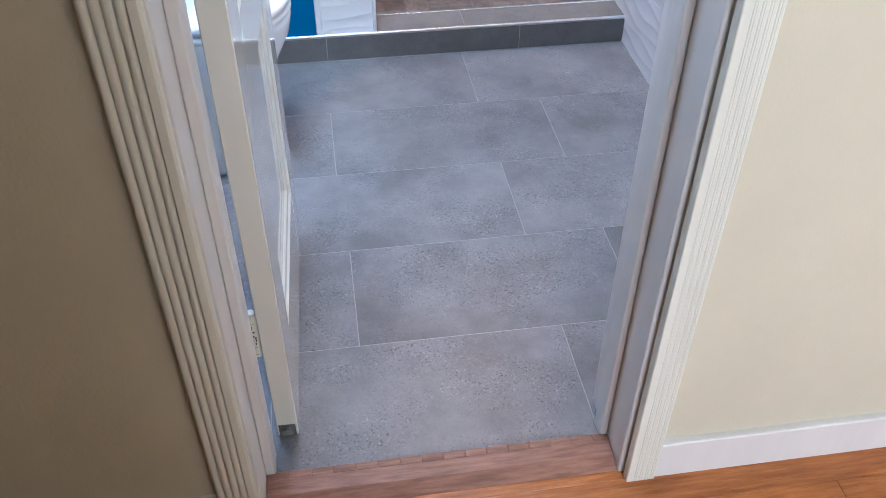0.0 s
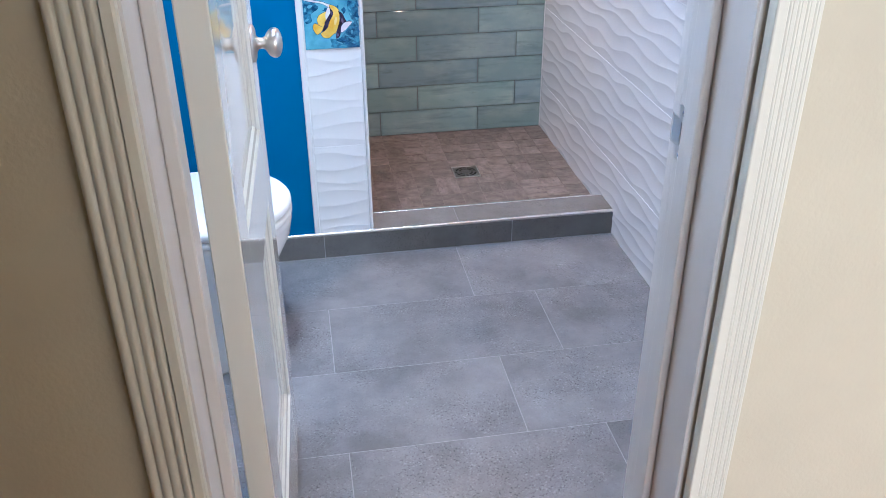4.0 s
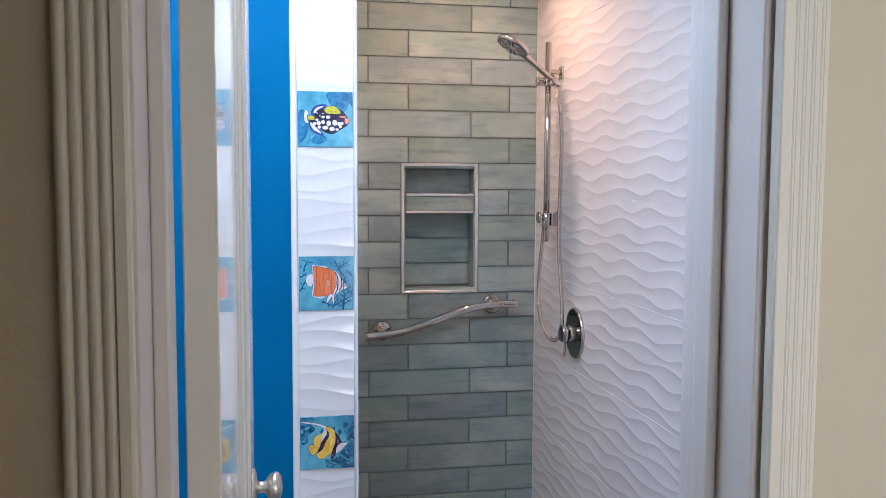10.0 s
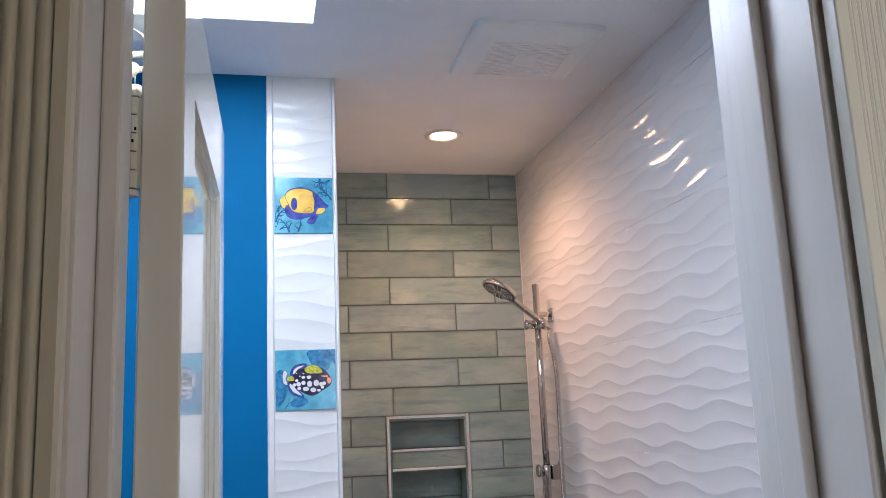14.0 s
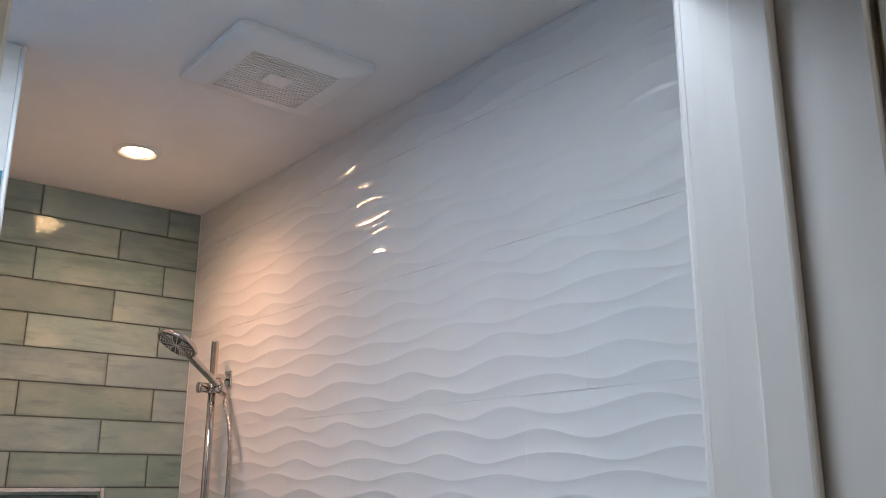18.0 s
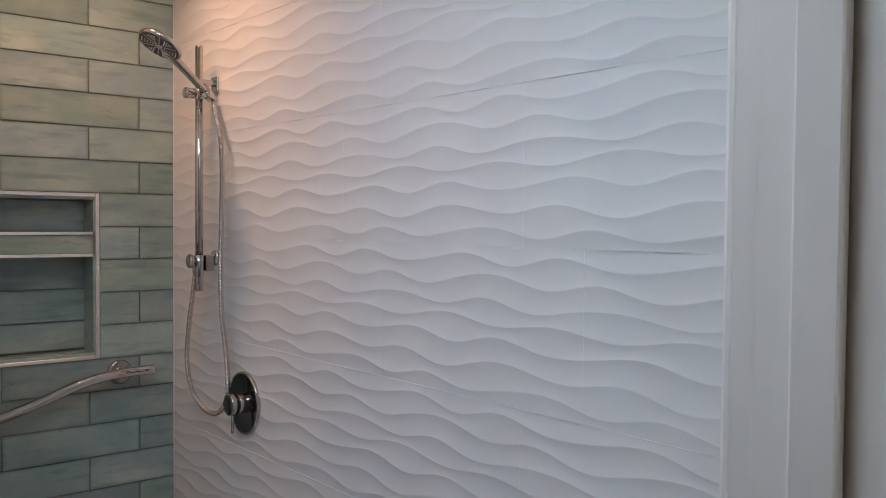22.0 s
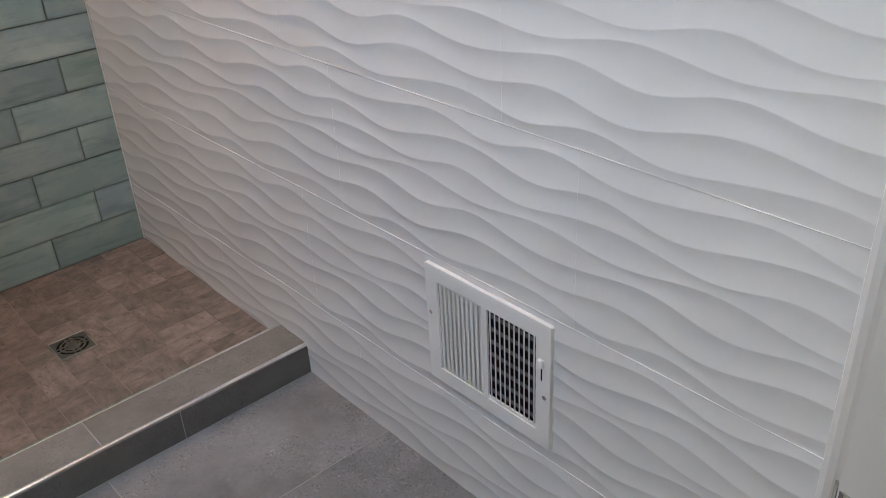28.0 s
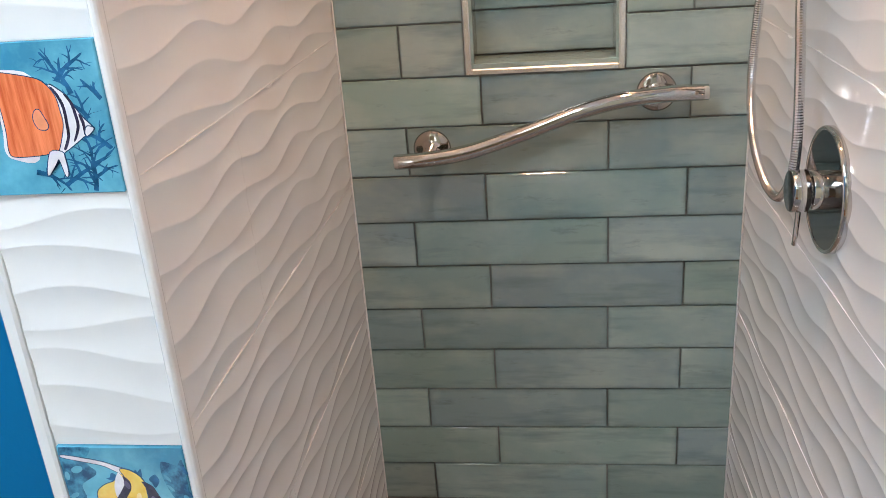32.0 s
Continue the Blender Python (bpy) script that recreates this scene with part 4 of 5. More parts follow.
rings = [rounded(FX0 + d, FX1 - d, FY0 + d, FY1 - d, r, z) for z, d, r in ((CEIL, 0.0, 0.018), (CEIL - 0.010, 0.0, 0.018), (CEIL - 0.014, 0.003, 0.016), (CEIL - 0.018, 0.014, 0.012), (CEIL - 0.0255, 0.050, 0.006))]
rings += [rounded(gx0, gx1, gy0, gy1, 0.004, CEIL - 0.0265), rounded(gx0, gx1, gy0, gy1, 0.004, CEIL - 0.012)]
vs = [[b.verts.new(p) for p in r] for r in rings]
for a, c in zip(vs, vs[1:]):
    for i in range(len(a)):
        j = (i + 1) % len(a)
        b.faces.new((a[i], a[j], c[j], c[i]))
bmesh.ops.recalc_face_normals(b, faces=b.faces)
at_parent(part("cover", b, M_FAN, fan), fan)
at_parent(part("fan_back", box(bmesh.new(), gx0 - 0.004, gx1 + 0.004, gy0 - 0.004, gy1 + 0.004, CEIL - 0.012, CEIL - 0.009), M_GROUT_W, fan), fan)
for k in range(20):
    y = gy0 + (gy1 - gy0) * (k + 0.5) / 20
    at_parent(part("slat", box(bmesh.new(), gx0, gx1, y - 0.0034, y + 0.0034, CEIL - 0.0255, CEIL - 0.014), M_FAN, fan), fan)
at_parent(part("centre_plate", box(bmesh.new(), -0.357, -0.297, -1.176, -1.122, CEIL - 0.0275, CEIL - 0.0256, 0.0008), M_FAN, fan), fan)

# grab bar on the back wall
bar = holder("grab_bar", "curved chrome grab bar on the green tile wall", "grab bar", (-0.4, 0, 1.0))
line = spline([(-0.694, -0.052, 0.897), (-0.624, -0.052, 0.901), (-0.545, -0.052, 0.913), (-0.44, -0.052, 0.945), (-0.33, -0.052, 0.984), (-0.25, -0.052, 1.003), (-0.17, -0.052, 1.011), (-0.093, -0.052, 1.012)], 8)
at_parent(part("rail", tube(bmesh.new(), line, 0.0155, 20), M_CHROME, bar, "polished chrome rail", True), bar)
for x, z in ((-0.624, 0.909), (-0.181, 1.006)):
    b = lathe(bmesh.new(), pose(x, 0, z, 90), [(0, 0), (0.038, 0), (0.0385, 0.003), (0.037, 0.007), (0.032, 0.0105), (0.022, 0.0125), (0.0125, 0.014), (0.0115, 0.042), (0, 0.042)], 40)
    at_parent(part("flange", b, M_CHROME_DIMMED, bar, "round chrome flange", True), bar)

# hand shower on its slide bar
hand = holder("hand_shower_set", "chrome hand shower on a slide bar with metal hose", "shower", (0, -0.27, 1.68))


def hp(name, bm, mat, label="", smooth=True):
    return at_parent(part(name, bm, mat, hand, label, smooth), hand)


SX, SY = -0.055, -0.310
hp("slide_bar", tube(bmesh.new(), [(SX, SY, 1.36), (SX, SY, 1.6), (SX, SY, 1.990)], 0.0115, 24), M_CHROME, "chrome slide bar")
hp("end_cap", lathe(bmesh.new(), pose(SX, SY, 1.990), [(0.0115, 0), (0.0115, 0.002), (0.009, 0.004), (0, 0.004)], 24), M_CHROME)
# top bracket: square wall plate and post
b = box(bmesh.new(), -0.0105, -0.004, SY - 0.024, SY + 0.020, 1.862, 1.908, 0.0025, 2)
tube(b, [(-0.010, SY, 1.888), (SX, SY, 1.888)], 0.010, 20)
hp("bracket", b, M_CHROME, "square chrome wall bracket", False)
# sliding holder with its clamp knob and the cone that takes the handle
b = lathe(bmesh.new(), pose(SX, SY, 1.838), [(0.0116, 0), (0.0155, 0.001), (0.0155, 0.030), (0.0116, 0.031)], 28)
hp("slider", b, M_CHROME)
hp("clamp_knob", lathe(bmesh.new(), pose(SX - 0.006, SY, 1.853, 0, -90), [(0.010, 0), (0.011, 0.010), (0.016, 0.012), (0.0165, 0.036), (0.015, 0.039), (0, 0.0395)], 28), M_CHROME, "round chrome clamp knob")
head_dir = Vector((-0.62, -0.30, 0.385)).normalized()
root = Vector((SX + 0.016, SY - 0.030, 1.848))
tip = root + head_dir * 0.228
hp("handle_clip", tube(bmesh.new(), [root - head_dir * 0.012, root + head_dir * 0.022], lambda s: 0.0155 + 0.002 * s, 22), M_CHROME)
side = head_dir.cross(Vector((0, 0, 1))).normalized()
flat_up = side.cross(head_dir).normalized()
b = tube(bmesh.new(), [head_dir * d for d in (-0.030, 0.0, 0.04, 0.09, 0.14, 0.18, 0.205)], lambda s: 0.0105 + 0.0045 * s, 20)
turn = Matrix((side, flat_up, head_dir)).transposed()
squash = turn @ Matrix.Diagonal((1.12, 0.72, 1.0)) @ turn.transposed()
bmesh.ops.transform(b, matrix=Matrix.Translation(root) @ squash.to_4x4(), verts=b.verts)
hp("handle", b, M_CHROME)
face = Vector((-0.50, -0.06, -0.86)).normalized()
mh = Matrix.Translation(tip) @ face.to_track_quat("Z", "Y").to_matrix().to_4x4()
head = hp("shower_head", lathe(bmesh.new(), mh, [(0, -0.018), (0.034, -0.016), (0.056, -0.008), (0.062, 0.0), (0.062, 0.005), (0.059, 0.008), (0.0, 0.008)], 48), M_CHROME)
M_FACE = material("dark_spray_face", (0.045, 0.045, 0.048), 0.3)
M_NOZZLE = material("pale_rubber_nozzle", (0.62, 0.62, 0.61), 0.5)
part("spray_face", cyl(bmesh.new(), mh @ pose(0, 0, 0.0086), 0.056, 0.001, seg=48), M_FACE, head, "dark spray face")
b = bmesh.new()
for k in range(6):
    for r, off in ((0.014, 0), (0.021, 0), (0.028, -0.1), (0.028, 0.1), (0.035, -0.16), (0.035, 0.0), (0.035, 0.16), (0.042, -0.2), (0.042, -0.07), (0.042, 0.07), (0.042, 0.2)):
        a = math.pi / 3 * k + off
        r = r * 1.15
        cyl(b, mh @ pose(r * math.cos(a), r * math.sin(a), 0.0105), 0.0021, 0.003, 0.0011, 8)
tagged(part("spray_nozzles", b, M_NOZZLE, head, "pale rubber nozzles in six wedges"), kind="stuff")
b = bmesh.new()
for k in range(6):
    tmp = box(bmesh.new(), 0.010, 0.054, -0.0012, 0.0012, 0.0088, 0.0102)
    bmesh.ops.transform(tmp, matrix=mh @ pose(0, 0, 0, 0, 0, 30 + 60 * k), verts=tmp.verts)
    join(b, tmp)
cyl(b, mh @ pose(0, 0, 0.0098), 0.009, 0.002, seg=20)
part("spray_ribs", b, M_NICKEL, head)
# lower bracket: wall rose, post block, sleeve on the bar, side knob, hose outlet
hp("wall_rose", lathe(bmesh.new(), pose(-0.0035, SY - 0.004, 1.372, 0, -90), [(0, 0), (0.024, 0), (0.024, 0.005), (0.021, 0.009), (0, 0.009)], 36), M_CHROME, "round chrome wall rose")
hp("post", box(bmesh.new(), -0.040, -0.012, SY - 0.014, SY + 0.010, 1.333, 1.382, 0.003, 2), M_CHROME, "", False)
hp("sleeve", lathe(bmesh.new(), pose(SX, SY, 1.318), [(0.0125, 0), (0.0145, 0.001), (0.0150, 0.062), (0.0118, 0.064)], 28), M_CHROME)
hp("side_knob", lathe(bmesh.new(), pose(SX - 0.010, SY, 1.364, 0, -90), [(0.008, 0), (0.008, 0.011), (0.019, 0.013), (0.021, 0.016), (0.021, 0.021), (0.018, 0.024), (0, 0.025)], 32), M_CHROME, "round chrome knob")
hp("bar_end", lathe(bmesh.new(), pose(SX, SY, 1.276), [(0, 0), (0.0110, 0), (0.0118, 0.001), (0.0118, 0.044)], 24), M_CHROME)
hp("hose_outlet", lathe(bmesh.new(), pose(-0.0545, -0.2885, 1.318, -6), [(0.007, 0), (0.0098, 0.001), (0.0105, 0.006), (0.0105, 0.038), (0.0, 0.040)], 24), M_CHROME)
rough_line = spline([root - head_dir * 0.03, (-0.046, -0.395, 1.800), (-0.043, -0.424, 1.730), (-0.040, -0.430, 1.629), (-0.044, -0.434, 1.469), (-0.046, -0.434, 1.357), (-0.045, -0.437, 1.227), (-0.045, -0.456, 1.150), (-0.045, -0.473, 1.070), (-0.045, -0.476, 1.005), (-0.047, -0.462, 0.962), (-0.049, -0.418, 0.931), (-0.049, -0.345, 0.927), (-0.051, -0.270, 0.958), (-0.054, -0.238, 1.005), (-0.055, -0.222, 1.072), (-0.056, -0.242, 1.178), (-0.056, -0.268, 1.264), (-0.056, -0.286, 1.325), (-0.050, -0.290, 1.352)], 30)
hose_line, run, STEP = [rough_line[0]], 0.0, 0.0019
for p, q in zip(rough_line, rough_line[1:]):
    span = (q - p).length
    while run + span >= STEP * len(hose_line):
        hose_line.append(p.lerp(q, (STEP * len(hose_line) - run) / span))
    run += span
rings_n = len(hose_line) - 1
M_HOSE = material("ribbed_steel_hose", (0.60, 0.59, 0.58), 0.25, metal=1.0)
hp("hose", tube(bmesh.new(), hose_line, lambda s: 0.0076 if round(s * rings_n) % 2 else 0.0067, 12), M_HOSE, "ribbed metal hose", False)

valve = holder("shower_valve", "round chrome shower valve with lever handle", "shower valve", (0, -0.5, 0.969))


def vv(name, bm, label="", smooth=True, mat=M_CHROME):
    return at_parent(part(name, bm, mat, valve, label, smooth), valve)


# plate and end cap carry their dark reflection as colour
vv("face_plate", cyl(bmesh.new(), pose(-0.0075, -0.502, 0.969, 0, -90), 0.0825, 0.007, seg=64), "round chrome plate with dark reflection in its colour", False, M_CHROME_REFLECTION)
vv("plate_rim", lathe(bmesh.new(), pose(-0.001, -0.502, 0.969, 0, -90), [(0.0822, 0.004), (0.0826, 0.0108), (0.0850, 0.0118), (0.0875, 0.0112), (0.0890, 0.0092), (0.0895, 0.005), (0.0895, 0)], 64), "raised chrome rim")
vv("drum", lathe(bmesh.new(), pose(-0.010, -0.502, 0.969, 0, -90), [(0.0275, 0), (0.0275, 0.0185), (0.0268, 0.020), (0.021, 0.0202), (0.021, 0.024)], 44))
valve_handle = vv("handle", lathe(bmesh.new(), pose(-0.0335, -0.502, 0.969, 0, -90), [(0.022, 0), (0.0292, 0.0006), (0.0300, 0.002), (0.0300, 0.0215), (0.0286, 0.0232)], 44), "chrome handle")
part("handle_cap", lathe(bmesh.new(), pose(-0.0335, -0.502, 0.969, 0, -90), [(0.0287, 0.0228), (0.0280, 0.0236), (0.0, 0.0240)], 44), M_CHROME_REFLECTION, valve_handle, "chrome end cap with dark reflection in its colour", True)
b = tube(bmesh.new(), [(-0.0418, -0.502, 0.945), (-0.0422, -0.502, 0.930), (-0.0432, -0.502, 0.900), (-0.0440, -0.502, 0.888)], lambda q: 0.0036 - 0.0004 * q, 14)
for q in b.verts:
    q.co.y = -0.502 + (q.co.y + 0.502) * 1.7
part("lever", b, M_CHROME, valve_handle, "slim flat chrome lever", True)

# drain
DZ = PAN + 0.0026
drain = holder("shower_drain", "square chrome shower drain with pierced ring pattern", "drain", (-0.4, -0.42, PAN))
cx, cy, hw = (DX0 + DX1) / 2, (DY0 + DY1) / 2, 0.048
# solid black block under the grate, coloured for the slots' shade
at_parent(part("drain_well_black", box(bmesh.new(), cx - hw, cx + hw, cy - hw, cy + hw, DZ - 0.0086, DZ - 0.0012), M_DARK, drain), drain)
b = bmesh.new()
for r0, r1 in ((0.0, 0.0125), (0.0172, 0.0208), (0.0285, 0.0328)):
    lathe(b, pose(cx, cy, DZ), [(r0, -0.0011), (r0, 0.0012), ((r0 + r1) / 2, 0.0020), (r1, 0.0012), (r1, -0.0011)], 40)
for r, side, half in ((0.0248, 0.0068, 0.0046), (0.0366, 0.0072, 0.0048)):
    for k in range(4):
        for sign in (-1, 1):
            tmp = box(bmesh.new(), r - half, r + half, sign * side - 0.0018, sign * side + 0.0018, -0.0011, 0.0017, 0.0006)
            bmesh.ops.transform(tmp, matrix=pose(cx, cy, DZ, 0, 0, 90 * k), verts=tmp.verts)
            join(b, tmp)
for k in range(4):
    tmp = box(bmesh.new(), 0.0115, 0.0180, -0.0085, 0.0085, -0.0011, 0.0012)
    bmesh.ops.transform(tmp, matrix=pose(cx, cy, DZ, 0, 0, 90 * k + 45), verts=tmp.verts)
    join(b, tmp)
at_parent(part("grate", b, M_GUNMETAL, drain), drain)
b = bmesh.new()
seg = 64
edge = 0.0405


def to_square(k, half):
    c, s = math.cos(2 * math.pi * k / seg + math.pi / 4), math.sin(2 * math.pi * k / seg + math.pi / 4)
    q = half / max(abs(c), abs(s))
    return cx + q * c, cy + q * s


rv = [b.verts.new((cx + edge * math.cos(2 * math.pi * k / seg + math.pi / 4), cy + edge * math.sin(2 * math.pi * k / seg + math.pi / 4), DZ + 0.0008)) for k in range(seg)]
lowv = [b.verts.new((v.co.x, v.co.y, DZ - 0.003)) for v in rv]
sv = [b.verts.new((*to_square(k, hw - 0.003), DZ + 0.0008)) for k in range(seg)]
for k in range(seg):
    j = (k + 1) % seg
    b.faces.new((rv[k], rv[j], sv[j], sv[k]))
    b.faces.new((lowv[k], lowv[j], rv[j], rv[k]))
at_parent(part("cover_plate", b, M_GUNMETAL, drain, "dark nickel cover plate"), drain)
b = bmesh.new()
for k in range(4):
    tmp = box(bmesh.new(), -hw, hw, hw - 0.003, hw, -0.004, 0.0016, 0.0006)
    bmesh.ops.transform(tmp, matrix=pose(cx, cy, DZ, 0, 0, 90 * k), verts=tmp.verts)
    join(b, tmp)
at_parent(part("drain_frame", b, M_NICKEL, drain, "thin bright frame"), drain)
# wall register low on the wave wall
register = holder("wall_register", "white steel wall register with half open damper", "air vent", (0, -1.552, 0.39))
VY0, VY1, VZ0, VZ1 = -1.704, -1.401, 0.263, 0.518


def vp(name, bm, mat, label=""):
    for q in bm.verts:
        q.co.x = q.co.x * 0.55 - 0.0015
    return at_parent(part(name, bm, mat, register, label), register)


b = bmesh.new()
m = 0.03
for y0, y1, z0, z1 in ((VY0, VY0 + m, VZ0, VZ1), (VY1 - m, VY1, VZ0, VZ1), (VY0 + m, VY1 - m, VZ0, VZ0 + m), (VY0 + m, VY1 - m, VZ1 - m, VZ1), (-1.559, -1.547, VZ0 + m, VZ1 - m)):
    box(b, -0.016, -0.0085, y0, y1, z0, z1)
vp("face_frame", b, M_PLASTIC)
b = bmesh.new()
for y0, y1, z0, z1 in ((VY0 - 0.002, VY0, VZ0, VZ1), (VY1, VY1 + 0.002, VZ0, VZ1), (VY0, VY1, VZ0 - 0.002, VZ0), (VY0, VY1, VZ1, VZ1 + 0.002)):
    box(b, -0.0155, 0.0, y0, y1, z0, z1)
vp("return_edge", b, M_PLASTIC)
# no opening is cut: a black sheet gives the duct's shade
vp("duct", box(bmesh.new(), -0.0058, -0.0048, VY0 + 0.01, VY1 - 0.01, VZ0 + 0.01, VZ1 - 0.01), M_DARK, "black sheet for the shade behind the fins")
for side, (y0, y1) in enumerate(((-1.547, VY1 - m), (VY0 + m, -1.559))):
    for k in range(10):
        y = y0 + (y1 - y0) * (k + 0.5) / 10
        if side:
            tmp = box(bmesh.new(), -0.0030, 0.0010, -0.0010, 0.0010, VZ0 + m, VZ1 - m)
            bmesh.ops.transform(tmp, matrix=pose(-0.0105, y, 0, 0, 0, 8), verts=tmp.verts)
        else:
            tmp = box(bmesh.new(), -0.0058, 0.0058, -0.0006, 0.0006, VZ0 + m + 0.002, VZ1 - m - 0.002)
            bmesh.ops.transform(tmp, matrix=pose(-0.0110, y, 0, 0, 0, 58), verts=tmp.verts)
        vp("fin", tmp, M_PLASTIC)
for k in range(7):
    z = VZ0 + m + (VZ1 - VZ0 - 2 * m) * (k + 0.75) / 7.2
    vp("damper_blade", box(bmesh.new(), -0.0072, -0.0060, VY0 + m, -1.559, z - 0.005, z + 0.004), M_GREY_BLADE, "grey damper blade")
vp("closed_damper", box(bmesh.new(), -0.0072, -0.0060, -1.547, VY1 - m, VZ0 + m, VZ1 - m), M_PLASTIC, "closed white damper plate")
vp("damper_sill", box(bmesh.new(), -0.0135, -0.0060, VY0 + m, -1.559, VZ0 + m - 0.001, VZ0 + m + 0.006), M_PLASTIC)
# raised strip, black for the shade in the lever slot
vp("damper_slot_black", box(bmesh.new(), -0.0166, -0.0155, VY0 + 0.0155, VY0 + 0.0185, 0.405, 0.436), M_DARK, "black strip for the lever slot's shade")
vp("damper_lever", box(bmesh.new(), -0.027, -0.0155, VY0 + 0.011, VY0 + 0.023, 0.434, 0.450, 0.002), M_PLASTIC)
for y, z in ((VY0 + 0.010, 0.372), (VY1 - 0.009, 0.415)):
    vp("screw", cyl(bmesh.new(), pose(-0.0168, y, z, 0, 90), 0.0042, 0.002, seg=12), M_STEEL)

# strike plate
strike = holder("strike_plate", "brushed steel strike plate screwed to the white door frame", "strike plate", (JR, -2.36, 0.955))
sz0, sz1, hz0, hz1 = 0.9205, 0.9935, 0.9405, 0.9715
b = bmesh.new()
for y0, y1, z0, z1 in ((-2.3895, -2.3635, sz0, hz0), (-2.3895, -2.3635, hz1, sz1), (-2.3710, -2.3635, hz0, hz1), (-2.3640, -2.3465, 0.9375, 0.9750)):
    box(b, JR - 0.0024, JR - 0.0010, y0, y1, z0, z1)
at_parent(part("plate", b, M_NICKEL, strike, "brushed steel plate"), strike)
b = prism(bmesh.new(), [(JR - 0.0024, -2.3466), (JR - 0.0011, -2.3466), (JR - 0.0004, -2.3420), (JR + 0.0024, -2.3375), (JR + 0.0064, -2.3345), (JR + 0.0058, -2.3332), (JR + 0.0010, -2.3364), (JR - 0.0018, -2.3414)], "z", 0.9375, 0.9750)
at_parent(part("lip", b, M_CHROME, strike, "curved bright steel lip"), strike)
# jamb stays uncut; the hole's shade is a black sheet
at_parent(part("latch_hole_black", box(bmesh.new(), JR - 0.0009, JR - 0.0002, -2.3895, -2.3710, hz0, hz1), M_DARK, strike, "black sheet for the latch hole's shade"), strike)
at_parent(part("latch_box", box(bmesh.new(), JR - 0.0016, JR - 0.0009, -2.3890, -2.3720, hz0, hz0 + 0.0075), M_NICKEL, strike, "bent steel tab inside the latch hole"), strike)
for z in (0.9290, 0.9855):
    screw = at_parent(part("screw", cyl(bmesh.new(), pose(JR - 0.0030, -2.3783, z, 0, 90), 0.0045, 0.0014, seg=18), M_STEEL, strike, "cross-head screw"), strike)
    # black bars on the head draw the shade of the cross recess
    b = bmesh.new()
    box(b, JR - 0.0039, JR - 0.0035, -2.3783 - 0.0028, -2.3783 + 0.0028, z - 0.0006, z + 0.0006)
    box(b, JR - 0.00395, JR - 0.00355, -2.3783 - 0.0006, -2.3783 + 0.0006, z - 0.0028, z + 0.0028)
    part("screw_slot_black", b, M_DARK, screw)

# ---- picture tiles on the pillar ----
M_SEA = material("sea_glaze", (0.055, 0.30, 0.47), 0.14, vary=0.25, scale=9, second=(0.16, 0.50, 0.64))
M_CORAL = material("dark_blue_glaze", (0.010, 0.085, 0.19), 0.14, vary=0.3, scale=60, second=(0.02, 0.14, 0.30))
M_REEF = material("mid_blue_glaze", (0.02, 0.16, 0.36), 0.14, vary=0.3, scale=70, second=(0.05, 0.27, 0.48))
M_YEL = material("yellow_glaze", (0.80, 0.44, 0.045), 0.14, vary=0.08, scale=26, second=(0.82, 0.60, 0.14))
M_ORANGE = material("orange_glaze", (0.80, 0.15, 0.045), 0.14, vary=0.28, scale=60, stretch=(3.2, 1, 0.22), second=(0.84, 0.25, 0.11))
M_INK = material("black_glaze", (0.016, 0.013, 0.03), 0.14, vary=0.3, scale=50, second=(0.05, 0.045, 0.10))
M_VIOLET = material("violet_glaze", (0.03, 0.04, 0.28), 0.14, vary=0.3, scale=50, second=(0.09, 0.12, 0.45))
M_PALE = material("pale_glaze", (0.70, 0.68, 0.72), 0.14, vary=0.1, scale=40)
M_LIME = material("lime_glaze", (0.50, 0.48, 0.05), 0.14, vary=0.4, scale=160)
M_PEACH = material("peach_glaze", (0.78, 0.29, 0.16), 0.14, vary=0.1, scale=60)
M_PEACHY = material("soft_orange_glaze", (0.80, 0.47, 0.11), 0.14, vary=0.15, scale=40)
M_DEEP = material("deep_blue_glaze", (0.012, 0.115, 0.27), 0.14, vary=0.5, scale=45, second=(0.06, 0.32, 0.48), contrast=(0.42, 0.66))
S = 0.1535
TX0 = (PX0 + PX1) / 2 - S / 2


OUTLINED = ("body", "tail", "fin", "snout", "streamer", "back", "belly", "saddle", "face")
M_PALEYEL = material("pale_yellow_glaze", (0.80, 0.62, 0.26), 0.14, vary=0.1, scale=60)
M_VIOLETGREY = material("grey_violet_glaze", (0.10, 0.085, 0.16), 0.14, vary=0.3, scale=60)
M_LINE = material("dark_line_glaze", (0.02, 0.06, 0.13), 0.14, vary=0.4, scale=80)


def flowing(pts):
    """A closed outline rounded through its points."""
    out = []
    n = len(pts)
    for k in range(n):
        p0, p1, p2, p3 = pts[k - 1], pts[k], pts[(k + 1) % n], pts[(k + 2) % n]
        for step in range(4):
            u = step / 4
            out.append(tuple(0.5 * (2 * b + (c - a) * u + (2 * a - 5 * b + 4 * c - d) * u * u + (3 * b - a - 3 * c + d) * u ** 3) for a, b, c, d in zip(p0, p1, p2, p3)))
    return [(min(max(a, 0.010), 0.990), min(max(c, 0.010), 0.990)) for a, c in out]


